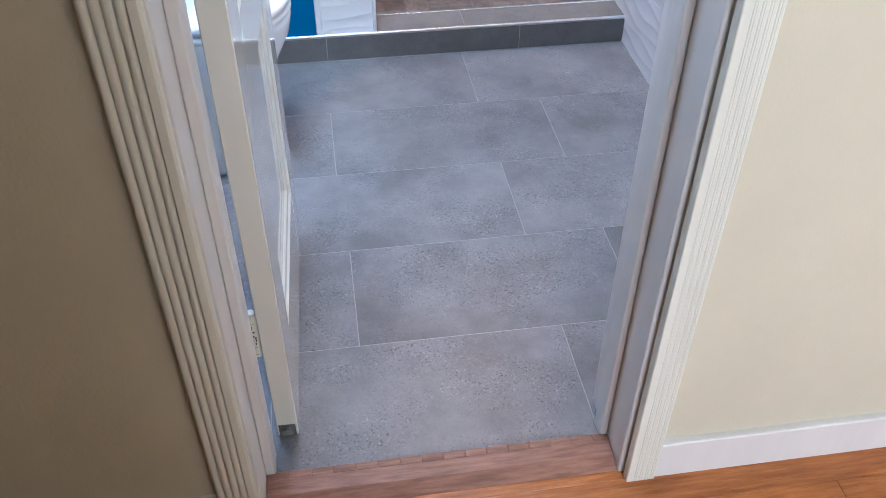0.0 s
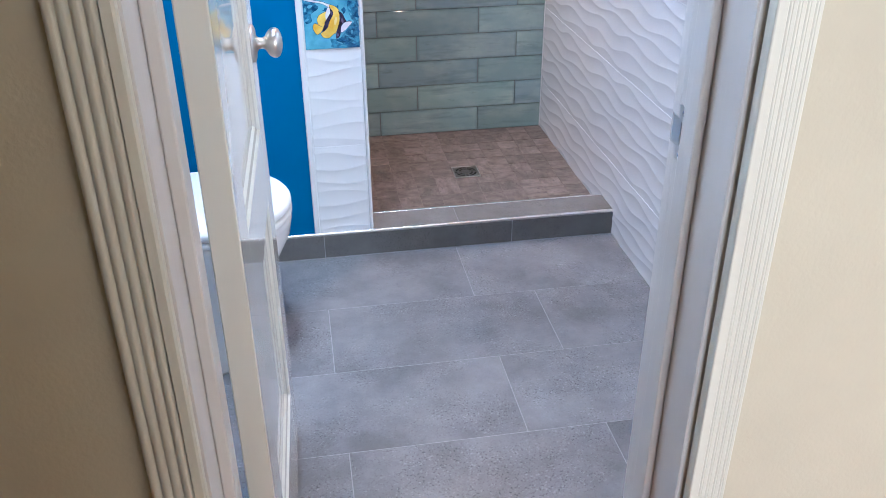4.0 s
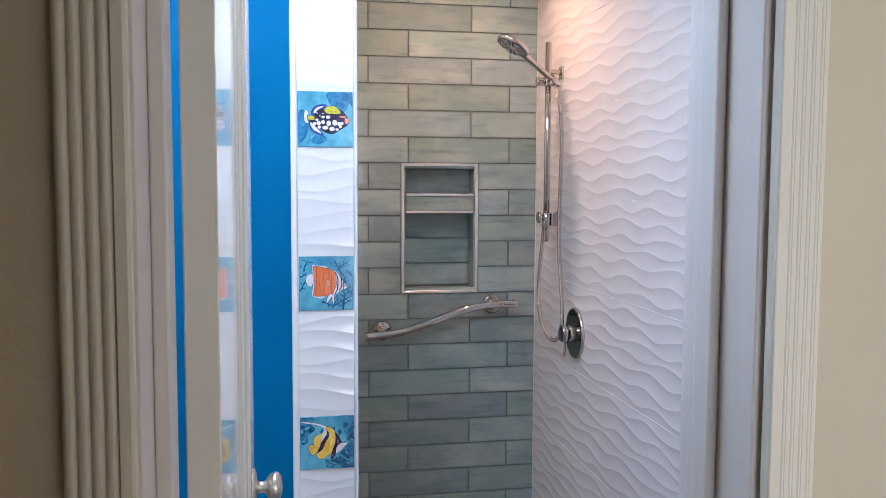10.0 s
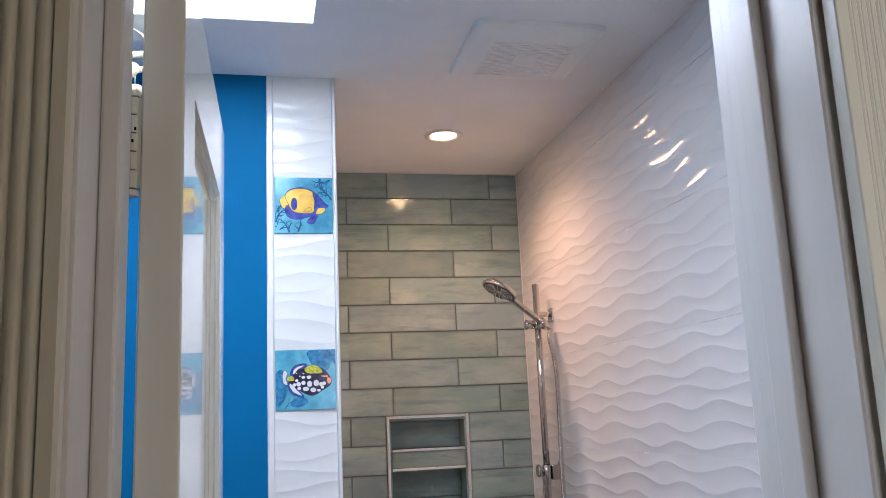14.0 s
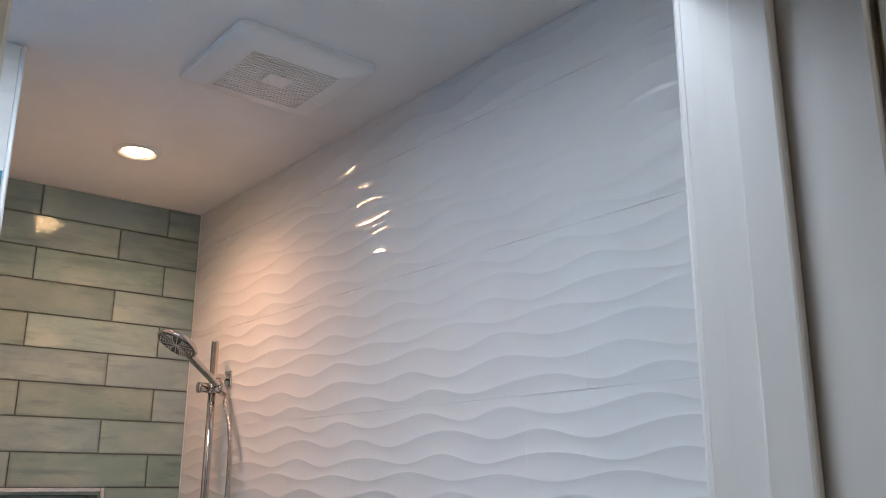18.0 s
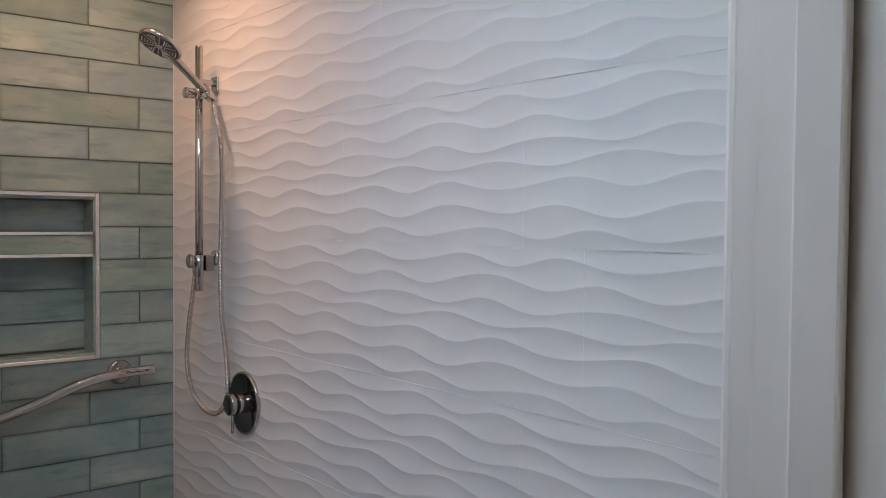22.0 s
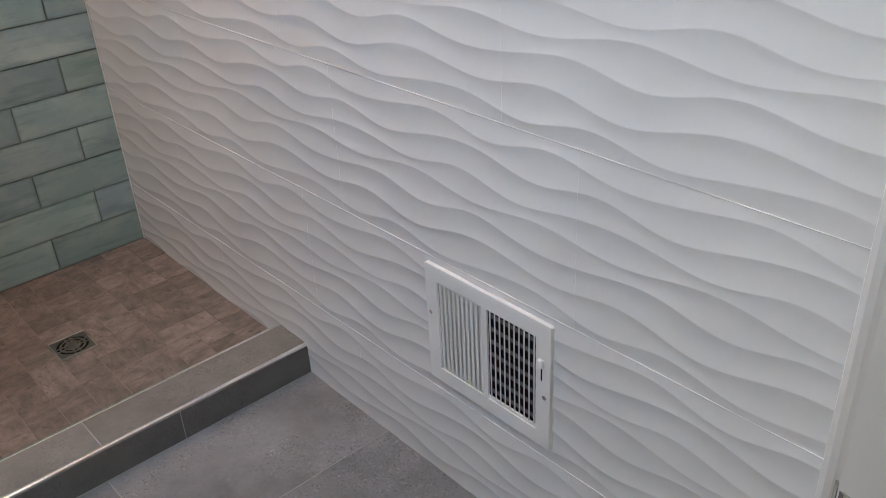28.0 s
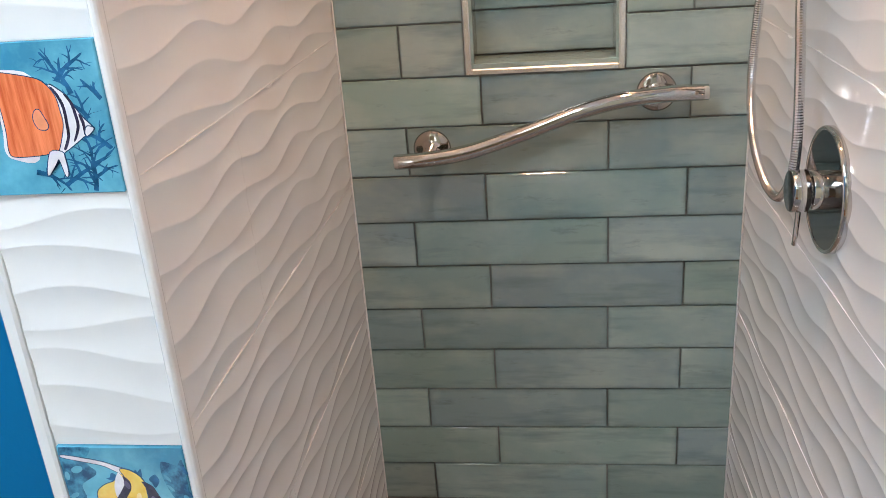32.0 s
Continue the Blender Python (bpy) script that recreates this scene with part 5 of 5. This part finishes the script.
def patch(tile, z0, name, pts, mat, level, label=""):
    """A thin glazed shape on a tile; pts in shares of the tile's side, from its lower left."""
    y = FRONT - 0.0035
    pts = flowing(pts) if len(pts) < 24 and name not in ("spot", "reef_light", "reef_shade", "band_light") else pts
    if name in OUTLINED:
        area2 = sum(p[0] * q[1] - q[0] * p[1] for p, q in zip(pts, pts[1:] + pts[:1]))
        grow, wide = [], 0.006 if area2 > 0 else -0.006
        for p, q, r in zip(pts[-1:] + pts[:-1], pts, pts[1:] + pts[:1]):
            dx, dz = r[0] - p[0], r[1] - p[1]
            n = math.hypot(dx, dz) or 1
            grow.append((q[0] + wide * dz / n, q[1] - wide * dx / n))
        b = prism(bmesh.new(), [(TX0 + a * S, z0 + c * S) for a, c in grow], "y", y - 0.00015 * level - 0.00007, y + 0.0002)
        at_parent(part("outline", b, M_LINE, tile, "dark drawn outline"), tile)
    b = prism(bmesh.new(), [(TX0 + a * S, z0 + c * S) for a, c in pts], "y", y - 0.00015 * level - 0.00015, y + 0.0002)
    return at_parent(part(name, b, mat, tile, label), tile)


def blob(cx, cy, rx, ry, turn=0.0, n=28, lo=0.0, hi=360.0):
    t, out = radians(turn), []
    for k in range(n + (0 if hi - lo >= 360 else 1)):
        a = radians(lo + (hi - lo) * k / n)
        x, y = rx * math.cos(a), ry * math.sin(a)
        out.append((cx + x * math.cos(t) - y * math.sin(t), cy + x * math.sin(t) + y * math.cos(t)))
    return out


def coral(tile, z0, roots, mat, seed, width=0.034, level=1):
    """Branching weed drawn in glaze, from the roots (x, y, heading in degrees, length)."""
    r = random.Random(seed)
    b = bmesh.new()
    count = [0]

    def branch(x, z, a, length, w, depth):
        """A tapered, bending ribbon with short side twigs."""
        count[0] += 1
        y = FRONT - 0.0035 - 0.00015 * level - 0.000004 * (count[0] % 40)
        n = max(3, int(length / 0.045))
        bend = r.uniform(-14, 14)
        left, right = [], []
        side = r.choice((-1, 1))
        for k in range(n + 1):
            half = 0.5 * w * (1 - 0.62 * k / n) * r.uniform(0.85, 1.15)
            ox, oz = -math.sin(radians(a)) * half, math.cos(radians(a)) * half
            left.append((x + ox, z + oz))
            right.append((x - ox, z - oz))
            if k < n:
                if depth and k:
                    branch(x, z, a + side * r.uniform(35, 62), length * r.uniform(0.28, 0.52), half * 1.5, depth - 1)
                    side = -side
                a += bend + r.uniform(-12, 12)
                x, z = x + math.cos(radians(a)) * length / n, z + math.sin(radians(a)) * length / n
        outline = left + [(x + math.cos(radians(a)) * 0.012, z + math.sin(radians(a)) * 0.012)] + right[::-1]
        if all(0.008 < c < 0.992 for c in (x, z)) and all(-0.05 < c < 1.05 for p in outline for c in p):
            outline = [(min(max(p, 0.008), 0.992), min(max(q, 0.008), 0.992)) for p, q in outline]
            prism(b, [(TX0 + p * S, z0 + q * S) for p, q in outline], "y", y, FRONT - 0.0033)

    for x, z, a, length in roots:
        branch(x, z, a, length, width, 2)
    return tagged(at_parent(part("coral_drawing", b, mat, tile, "branching dark blue weed pattern"), tile), kind="stuff")


def picture_tile(z0, label):
    ob = holder("picture_tile", label, "picture tile", (TX0 + S / 2, FRONT, z0 + S / 2), group="picture tiles on the pillar")
    at_parent(part("tile_body", box(bmesh.new(), TX0 + 0.0007, TX0 + S - 0.0007, FRONT - 0.0035, FRONT + 0.011, z0 + 0.0007, z0 + S - 0.0007, 0.001), M_SEA, ob, "turquoise glazed tile"), ob)
    return ob


# yellow and black banded shape
z = FISH_Z[0]
t = picture_tile(z, "glazed turquoise picture tile with a yellow banded fish shape")
patch(t, z, "reef", [(0.81, 0.86), (0.86, 0.86), (0.93, 0.83), (0.99, 0.83), (0.99, 0.01), (0.51, 0.02), (0.48, 0.1), (0.46, 0.19), (0.55, 0.18), (0.64, 0.2), (0.75, 0.31), (0.85, 0.43), (0.91, 0.48), (0.87, 0.53), (0.84, 0.59), (0.82, 0.66), (0.8, 0.75)], M_DEEP, 1, "deep blue reef shape")
patch(t, z, "reef", [(0.03, 0.99), (0.27, 0.99), (0.22, 0.88), (0.24, 0.82), (0.28, 0.78), (0.27, 0.74), (0.21, 0.7), (0.14, 0.64), (0.15, 0.52), (0.05, 0.48), (0.02, 0.54), (0.01, 0.63), (0.01, 0.68)], M_DEEP, 1, "deep blue reef shape")
patch(t, z, "weed_tuft", [(0.39, 0.75), (0.41, 0.76), (0.44, 0.73), (0.41, 0.69), (0.35, 0.71), (0.38, 0.72)], M_CORAL, 1, "dark blue weed tuft")
patch(t, z, "weed_tuft", [(0.58, 0.77), (0.6, 0.79), (0.61, 0.77), (0.64, 0.8), (0.64, 0.73), (0.61, 0.74)], M_CORAL, 1, "dark blue weed tuft")
patch(t, z, "weed_tuft", [(0.69, 0.71), (0.74, 0.75), (0.76, 0.73), (0.77, 0.69), (0.73, 0.63), (0.71, 0.67)], M_CORAL, 1, "dark blue weed tuft")
for a, c, rx, ry, turn in ((0.85, 0.63, 0.04, 0.012, -50), (0.84, 0.72, 0.04, 0.012, -55), (0.96, 0.54, 0.03, 0.02, -60), (0.86, 0.3, 0.02, 0.04, 0), (0.77, 0.24, 0.05, 0.012, -25), (0.72, 0.29, 0.03, 0.012, -20), (0.85, 0.18, 0.06, 0.02, -25), (0.63, 0.11, 0.06, 0.012, -25), (0.7, 0.05, 0.06, 0.012, -15), (0.88, 0.1, 0.03, 0.02, -30), (0.13, 0.79, 0.05, 0.03, 20), (0.06, 0.55, 0.04, 0.02, 30), (0.04, 0.73, 0.02, 0.04, 0), (0.98, 0.46, 0.012, 0.04, 20)):
    patch(t, z, "reef_light", blob(a, c, rx, ry, turn, 14), M_SEA, 2, "pale turquoise gap in the reef")
for a, c, rx, ry, turn in ((0.62, 0.16, 0.05, 0.012, -25), (0.88, 0.06, 0.05, 0.02, -25), (0.99, 0.79, 0.012, 0.04, 20), (0.98, 0.59, 0.012, 0.05, 30), (0.98, 0.34, 0.012, 0.06, 20), (0.8, 0.28, 0.06, 0.012, -30), (0.71, 0.16, 0.06, 0.02, -25), (0.77, 0.09, 0.06, 0.02, -20), (0.83, 0.49, 0.03, 0.02, -20)):
    patch(t, z, "reef_shade", blob(a, c, rx, ry, turn, 14), M_CORAL, 3, "dark blue weed stroke")
patch(t, z, "streamer", [(0.05, 0.92), (0.23, 0.89), (0.36, 0.86), (0.46, 0.82), (0.56, 0.78), (0.51, 0.74), (0.44, 0.78), (0.35, 0.83), (0.22, 0.86), (0.04, 0.9)], M_PALE, 4)
patch(t, z, "tail", [(0.21, 0.48), (0.18, 0.47), (0.16, 0.42), (0.17, 0.36), (0.2, 0.31), (0.23, 0.28), (0.27, 0.3), (0.32, 0.35), (0.36, 0.44), (0.28, 0.45)], M_YEL, 4, "yellow shape")
patch(t, z, "tail", [(0.45, 0.74), (0.41, 0.69), (0.34, 0.66), (0.28, 0.62), (0.25, 0.57), (0.25, 0.51), (0.27, 0.45), (0.36, 0.42), (0.4, 0.51), (0.46, 0.62), (0.5, 0.69), (0.49, 0.75)], M_YEL, 5, "yellow shape")
patch(t, z, "body", [(0.48, 0.8), (0.55, 0.79), (0.62, 0.74), (0.65, 0.67), (0.65, 0.59), (0.64, 0.48), (0.57, 0.3), (0.54, 0.29), (0.49, 0.25), (0.44, 0.21), (0.38, 0.21), (0.33, 0.23), (0.3, 0.28), (0.3, 0.3), (0.37, 0.35), (0.42, 0.41), (0.45, 0.49), (0.49, 0.56), (0.52, 0.62), (0.52, 0.69), (0.5, 0.74)], M_YEL, 6, "yellow shape")
patch(t, z, "flank", [(0.57, 0.57), (0.6, 0.58), (0.6, 0.5), (0.56, 0.44), (0.55, 0.49)], M_PALEYEL, 7, "pale yellow sheen")
patch(t, z, "band", [(0.45, 0.76), (0.48, 0.74), (0.49, 0.68), (0.47, 0.62), (0.41, 0.54), (0.4, 0.6), (0.41, 0.67)], M_PALE, 7)
patch(t, z, "band", [(0.49, 0.74), (0.53, 0.7), (0.54, 0.66), (0.53, 0.61), (0.49, 0.55), (0.46, 0.49), (0.43, 0.41), (0.39, 0.36), (0.33, 0.32), (0.33, 0.37), (0.37, 0.45), (0.38, 0.5), (0.45, 0.6), (0.49, 0.67)], M_INK, 8, "black band")
patch(t, z, "band", [(0.63, 0.69), (0.67, 0.67), (0.71, 0.64), (0.73, 0.59), (0.75, 0.54), (0.77, 0.5), (0.69, 0.45), (0.66, 0.34), (0.65, 0.27), (0.62, 0.21), (0.57, 0.19), (0.57, 0.25), (0.6, 0.37), (0.64, 0.48), (0.66, 0.57), (0.65, 0.64)], M_INK, 8, "black band")
for a, c, rx, ry, turn in ((0.7, 0.51, 0.02, 0.05, 10), (0.6, 0.26, 0.02, 0.03, 0), (0.51, 0.66, 0.02, 0.04, 20)):
    patch(t, z, "band_light", blob(a, c, rx, ry, turn, 14), M_VIOLETGREY, 9, "grey violet light on the band")
patch(t, z, "snout", [(0.68, 0.42), (0.73, 0.47), (0.79, 0.49), (0.87, 0.48), (0.81, 0.41), (0.74, 0.34), (0.67, 0.3), (0.66, 0.34)], M_PALE, 9)

# orange shape with white stripes
z = FISH_Z[1]
t = picture_tile(z, "glazed turquoise picture tile with an orange fish shape")
coral(t, z, [(0.30, 0.86, 150, 0.20), (0.10, 0.72, 100, 0.22), (0.02, 0.36, 60, 0.22), (0.03, 0.62, 20, 0.14)], M_CORAL, 21)
coral(t, z, [(0.86, 0.50, 108, 0.30), (0.78, 0.66, 100, 0.30), (0.70, 0.74, 62, 0.26), (0.80, 0.02, 75, 0.42), (0.97, 0.30, 118, 0.34), (0.60, 0.06, 40, 0.34), (0.42, 0.16, -20, 0.25), (0.97, 0.62, 130, 0.16)], M_CORAL, 22)
patch(t, z, "tail", [(0.13, 0.56), (0.16, 0.65), (0.25, 0.67), (0.27, 0.58), (0.23, 0.45), (0.16, 0.48)], M_PALE, 4)
patch(t, z, "edge", [(0.25, 0.83), (0.32, 0.83), (0.54, 0.78), (0.5, 0.5), (0.46, 0.24), (0.29, 0.25), (0.24, 0.31), (0.26, 0.44), (0.26, 0.61)], M_PALE, 3, "white rim")
patch(t, z, "face", [(0.64, 0.72), (0.7, 0.69), (0.74, 0.65), (0.78, 0.58), (0.82, 0.51), (0.87, 0.45), (0.87, 0.42), (0.81, 0.39), (0.75, 0.35), (0.67, 0.3), (0.62, 0.29), (0.64, 0.47), (0.65, 0.58)], M_PALE, 5)
patch(t, z, "body", [(0.27, 0.31), (0.285, 0.44), (0.285, 0.61), (0.265, 0.8), (0.31, 0.815), (0.55, 0.77), (0.63, 0.72), (0.67, 0.65), (0.68, 0.56), (0.68, 0.47), (0.64, 0.36), (0.6, 0.29), (0.54, 0.28), (0.44, 0.27), (0.3, 0.27)], M_ORANGE, 6, "orange shape")
patch(t, z, "stripe", [(0.65, 0.71), (0.68, 0.65), (0.7, 0.58), (0.7, 0.49), (0.69, 0.39), (0.65, 0.31), (0.67, 0.31), (0.71, 0.39), (0.72, 0.49), (0.72, 0.58), (0.7, 0.65), (0.67, 0.7)], M_INK, 7, "black stripe")
patch(t, z, "stripe", [(0.73, 0.66), (0.76, 0.6), (0.77, 0.53), (0.77, 0.45), (0.73, 0.36), (0.75, 0.37), (0.79, 0.45), (0.79, 0.53), (0.78, 0.59), (0.75, 0.65)], M_INK, 7, "black stripe")
patch(t, z, "stripe", [(0.8, 0.53), (0.81, 0.46), (0.81, 0.4), (0.82, 0.4), (0.83, 0.46), (0.82, 0.51)], M_INK, 7, "black stripe")
patch(t, z, "snout", [(0.84, 0.45), (0.88, 0.44), (0.87, 0.42), (0.83, 0.39), (0.82, 0.41)], M_PALE, 8)
patch(t, z, "fin", [(0.51, 0.56), (0.54, 0.57), (0.56, 0.53), (0.58, 0.47), (0.56, 0.44), (0.51, 0.45), (0.49, 0.51)], M_PEACH, 7)
patch(t, z, "fin", [(0.55, 0.29), (0.63, 0.29), (0.64, 0.25), (0.64, 0.15), (0.62, 0.13), (0.6, 0.24), (0.57, 0.21), (0.51, 0.14), (0.5, 0.16)], M_PALE, 7)

# black shape with white spots
z = FISH_Z[2]
t = picture_tile(z, "glazed turquoise picture tile with a spotted black fish shape")
patch(t, z, "reef", [(0.55, 0.98), (0.99, 0.99), (0.99, 0.75), (0.93, 0.78), (0.87, 0.66), (0.77, 0.63), (0.67, 0.69), (0.6, 0.75), (0.55, 0.84)], M_REEF, 1, "mid blue reef shape")
patch(t, z, "reef", [(0.01, 0.6), (0.11, 0.67), (0.18, 0.5), (0.2, 0.32), (0.13, 0.15), (0.04, 0.08), (0.01, 0.29)], M_REEF, 1, "mid blue reef shape")
patch(t, z, "reef", [(0.25, 0.13), (0.34, 0.22), (0.48, 0.2), (0.53, 0.13), (0.42, 0.06), (0.28, 0.06)], M_REEF, 1, "mid blue reef shape")
coral(t, z, [(0.15, 0.03, 80, 0.22), (0.98, 0.80, 160, 0.2), (0.98, 0.9, 200, 0.2)], M_CORAL, 31, 0.012, 2)
patch(t, z, "fin", [(0.25, 0.59), (0.28, 0.69), (0.37, 0.75), (0.51, 0.76), (0.49, 0.69), (0.38, 0.65), (0.33, 0.56)], M_VIOLET, 2)
patch(t, z, "fin", [(0.29, 0.61), (0.31, 0.67), (0.38, 0.72), (0.47, 0.73), (0.37, 0.67), (0.32, 0.61)], M_PALE, 3)
patch(t, z, "fin", [(0.2, 0.43), (0.26, 0.29), (0.35, 0.24), (0.47, 0.22), (0.34, 0.37), (0.27, 0.47)], M_VIOLET, 2)
patch(t, z, "fin", [(0.23, 0.42), (0.28, 0.32), (0.36, 0.27), (0.43, 0.25), (0.32, 0.37), (0.27, 0.44)], M_PALE, 3)
patch(t, z, "tail", [(0.12, 0.57), (0.15, 0.66), (0.2, 0.61), (0.17, 0.53), (0.2, 0.43), (0.14, 0.45)], M_PALE, 3)
patch(t, z, "body", [(0.19, 0.53), (0.3, 0.58), (0.39, 0.67), (0.53, 0.68), (0.69, 0.7), (0.81, 0.65), (0.91, 0.51), (0.9, 0.41), (0.77, 0.32), (0.62, 0.24), (0.48, 0.28), (0.34, 0.37), (0.23, 0.47)], M_INK, 4, "black shape")
patch(t, z, "saddle", [(0.48, 0.68), (0.6, 0.74), (0.72, 0.7), (0.77, 0.61), (0.65, 0.6), (0.53, 0.61)], M_LIME, 5, "lime marking")
patch(t, z, "band", [(0.19, 0.54), (0.29, 0.56), (0.3, 0.49), (0.21, 0.49)], M_LIME, 5)
patch(t, z, "snout", [(0.85, 0.52), (0.92, 0.51), (0.91, 0.44), (0.86, 0.43)], M_PEACH, 5)
patch(t, z, "band", [(0.76, 0.56), (0.86, 0.56), (0.85, 0.53), (0.77, 0.54)], M_PEACH, 5)
for a, c, rx, ry in ((0.35, 0.49, 0.028, 0.021), (0.46, 0.54, 0.031, 0.024), (0.55, 0.54, 0.038, 0.028), (0.31, 0.42, 0.031, 0.028), (0.38, 0.43, 0.038, 0.038), (0.46, 0.45, 0.035, 0.035), (0.56, 0.43, 0.042, 0.049), (0.5, 0.35, 0.052, 0.035), (0.62, 0.33, 0.049, 0.038), (0.67, 0.44, 0.045, 0.052), (0.75, 0.42, 0.035, 0.035), (0.8, 0.43, 0.028, 0.031), (0.71, 0.32, 0.031, 0.021), (0.77, 0.37, 0.028, 0.024), (0.39, 0.36, 0.031, 0.028), (0.46, 0.6, 0.014, 0.01), (0.35, 0.61, 0.014, 0.01), (0.4, 0.56, 0.014, 0.01)):
    patch(t, z, "spot", blob(a, c, rx, ry, 0, 14), M_PALE, 5)

# yellow and violet shape
z = FISH_Z[3]
t = picture_tile(z, "glazed turquoise picture tile with a yellow and violet fish shape")
coral(t, z, [(0.10, 0.02, 95, 0.34), (0.25, 0.02, 80, 0.30), (0.40, 0.03, 68, 0.26), (0.05, 0.38, 82, 0.34), (0.03, 0.2, 80, 0.3)], M_CORAL, 41)
coral(t, z, [(0.97, 0.60, 115, 0.36), (0.95, 0.95, 210, 0.30), (0.78, 0.98, 255, 0.22), (0.90, 0.70, 150, 0.22)], M_CORAL, 42)
patch(t, z, "belly", [(0.18, 0.48), (0.2, 0.35), (0.26, 0.28), (0.39, 0.25), (0.57, 0.29), (0.73, 0.35), (0.83, 0.39), (0.71, 0.41), (0.52, 0.4), (0.34, 0.43), (0.26, 0.49)], M_VIOLET, 3, "violet marking")
patch(t, z, "tail", [(0.1, 0.59), (0.15, 0.65), (0.26, 0.64), (0.28, 0.54), (0.24, 0.49), (0.17, 0.44), (0.12, 0.5)], M_YEL, 3)
patch(t, z, "back", [(0.19, 0.67), (0.26, 0.77), (0.4, 0.81), (0.56, 0.8), (0.7, 0.72), (0.76, 0.66), (0.69, 0.66), (0.56, 0.75), (0.35, 0.74)], M_VIOLET, 3)
patch(t, z, "body", [(0.19, 0.66), (0.26, 0.75), (0.4, 0.79), (0.56, 0.78), (0.68, 0.7), (0.71, 0.58), (0.71, 0.46), (0.64, 0.37), (0.5, 0.36), (0.36, 0.38), (0.29, 0.43), (0.24, 0.52)], M_YEL, 4, "yellow shape")
patch(t, z, "flank", blob(0.54, 0.58, 0.138, 0.152), M_PEACHY, 5, "soft orange flank")
patch(t, z, "face", [(0.66, 0.71), (0.78, 0.63), (0.88, 0.52), (0.92, 0.48), (0.81, 0.41), (0.71, 0.37), (0.68, 0.44), (0.69, 0.58)], M_VIOLET, 6)
patch(t, z, "snout", [(0.71, 0.37), (0.76, 0.45), (0.87, 0.44), (0.82, 0.36), (0.73, 0.34)], M_YEL, 7)
patch(t, z, "fin", blob(0.34, 0.52, 0.048, 0.104), M_VIOLET, 6)
patch(t, z, "fin", [(0.5, 0.39), (0.6, 0.46), (0.63, 0.4)], M_YEL, 6)
patch(t, z, "fin", [(0.56, 0.2), (0.63, 0.3), (0.74, 0.35), (0.71, 0.24), (0.65, 0.17)], M_VIOLET, 4)

# ---- rope and shell ornament hanging under the skylight's edge ----
M_ROPE = material("cream_rope", (0.62, 0.55, 0.40), 0.8, vary=0.2, scale=90, bump=0.8, bump_scale=300)
M_SHELL = material("cream_shell", (0.72, 0.58, 0.38), 0.35, vary=0.3, scale=40, second=(0.80, 0.74, 0.62))
hang = holder("hanging_ornament", "cream rope ring with small shells hanging from the ceiling", "ornament", (-1.30, -1.19, CEIL))
ox, oy, oz = -1.30, -1.19, 2.395
loop = [(ox + 0.10 * math.cos(2 * math.pi * k / 36), oy + 0.045 * math.sin(2 * math.pi * k / 36), oz + 0.012 * math.cos(4 * math.pi * k / 36)) for k in range(37)]
at_parent(part("rope_ring", tube(bmesh.new(), loop, 0.0075, 8), M_ROPE, hang, "twisted cream rope ring", True), hang)
for k in (2, 12, 20, 31):
    p = loop[k]
    at_parent(part("cord", tube(bmesh.new(), [p, (p[0] * 0.6 + ox * 0.4, p[1] * 0.6 + oy * 0.4, oz + 0.05), (ox, oy, CEIL - 0.001)], 0.0022, 6), M_ROPE, hang, "thin cord", True), hang)
for k in range(9):
    p = loop[k * 4]
    z = oz - 0.02 - 0.018 * (k % 3)
    at_parent(part("cord", tube(bmesh.new(), [p, (p[0], p[1], z)], 0.0015, 6), M_ROPE, hang, "thin cord", True), hang)
    b = lathe(bmesh.new(), pose(p[0], p[1], z - 0.034, 12 * (k % 3) - 12, 8), [(0, 0), (0.005, 0.005), (0.013, 0.018), (0.018, 0.030), (0.015, 0.038), (0.006, 0.042), (0, 0.042)], 14)
    at_parent(part("shell", b, M_SHELL, hang, "small cream shell", True), hang)
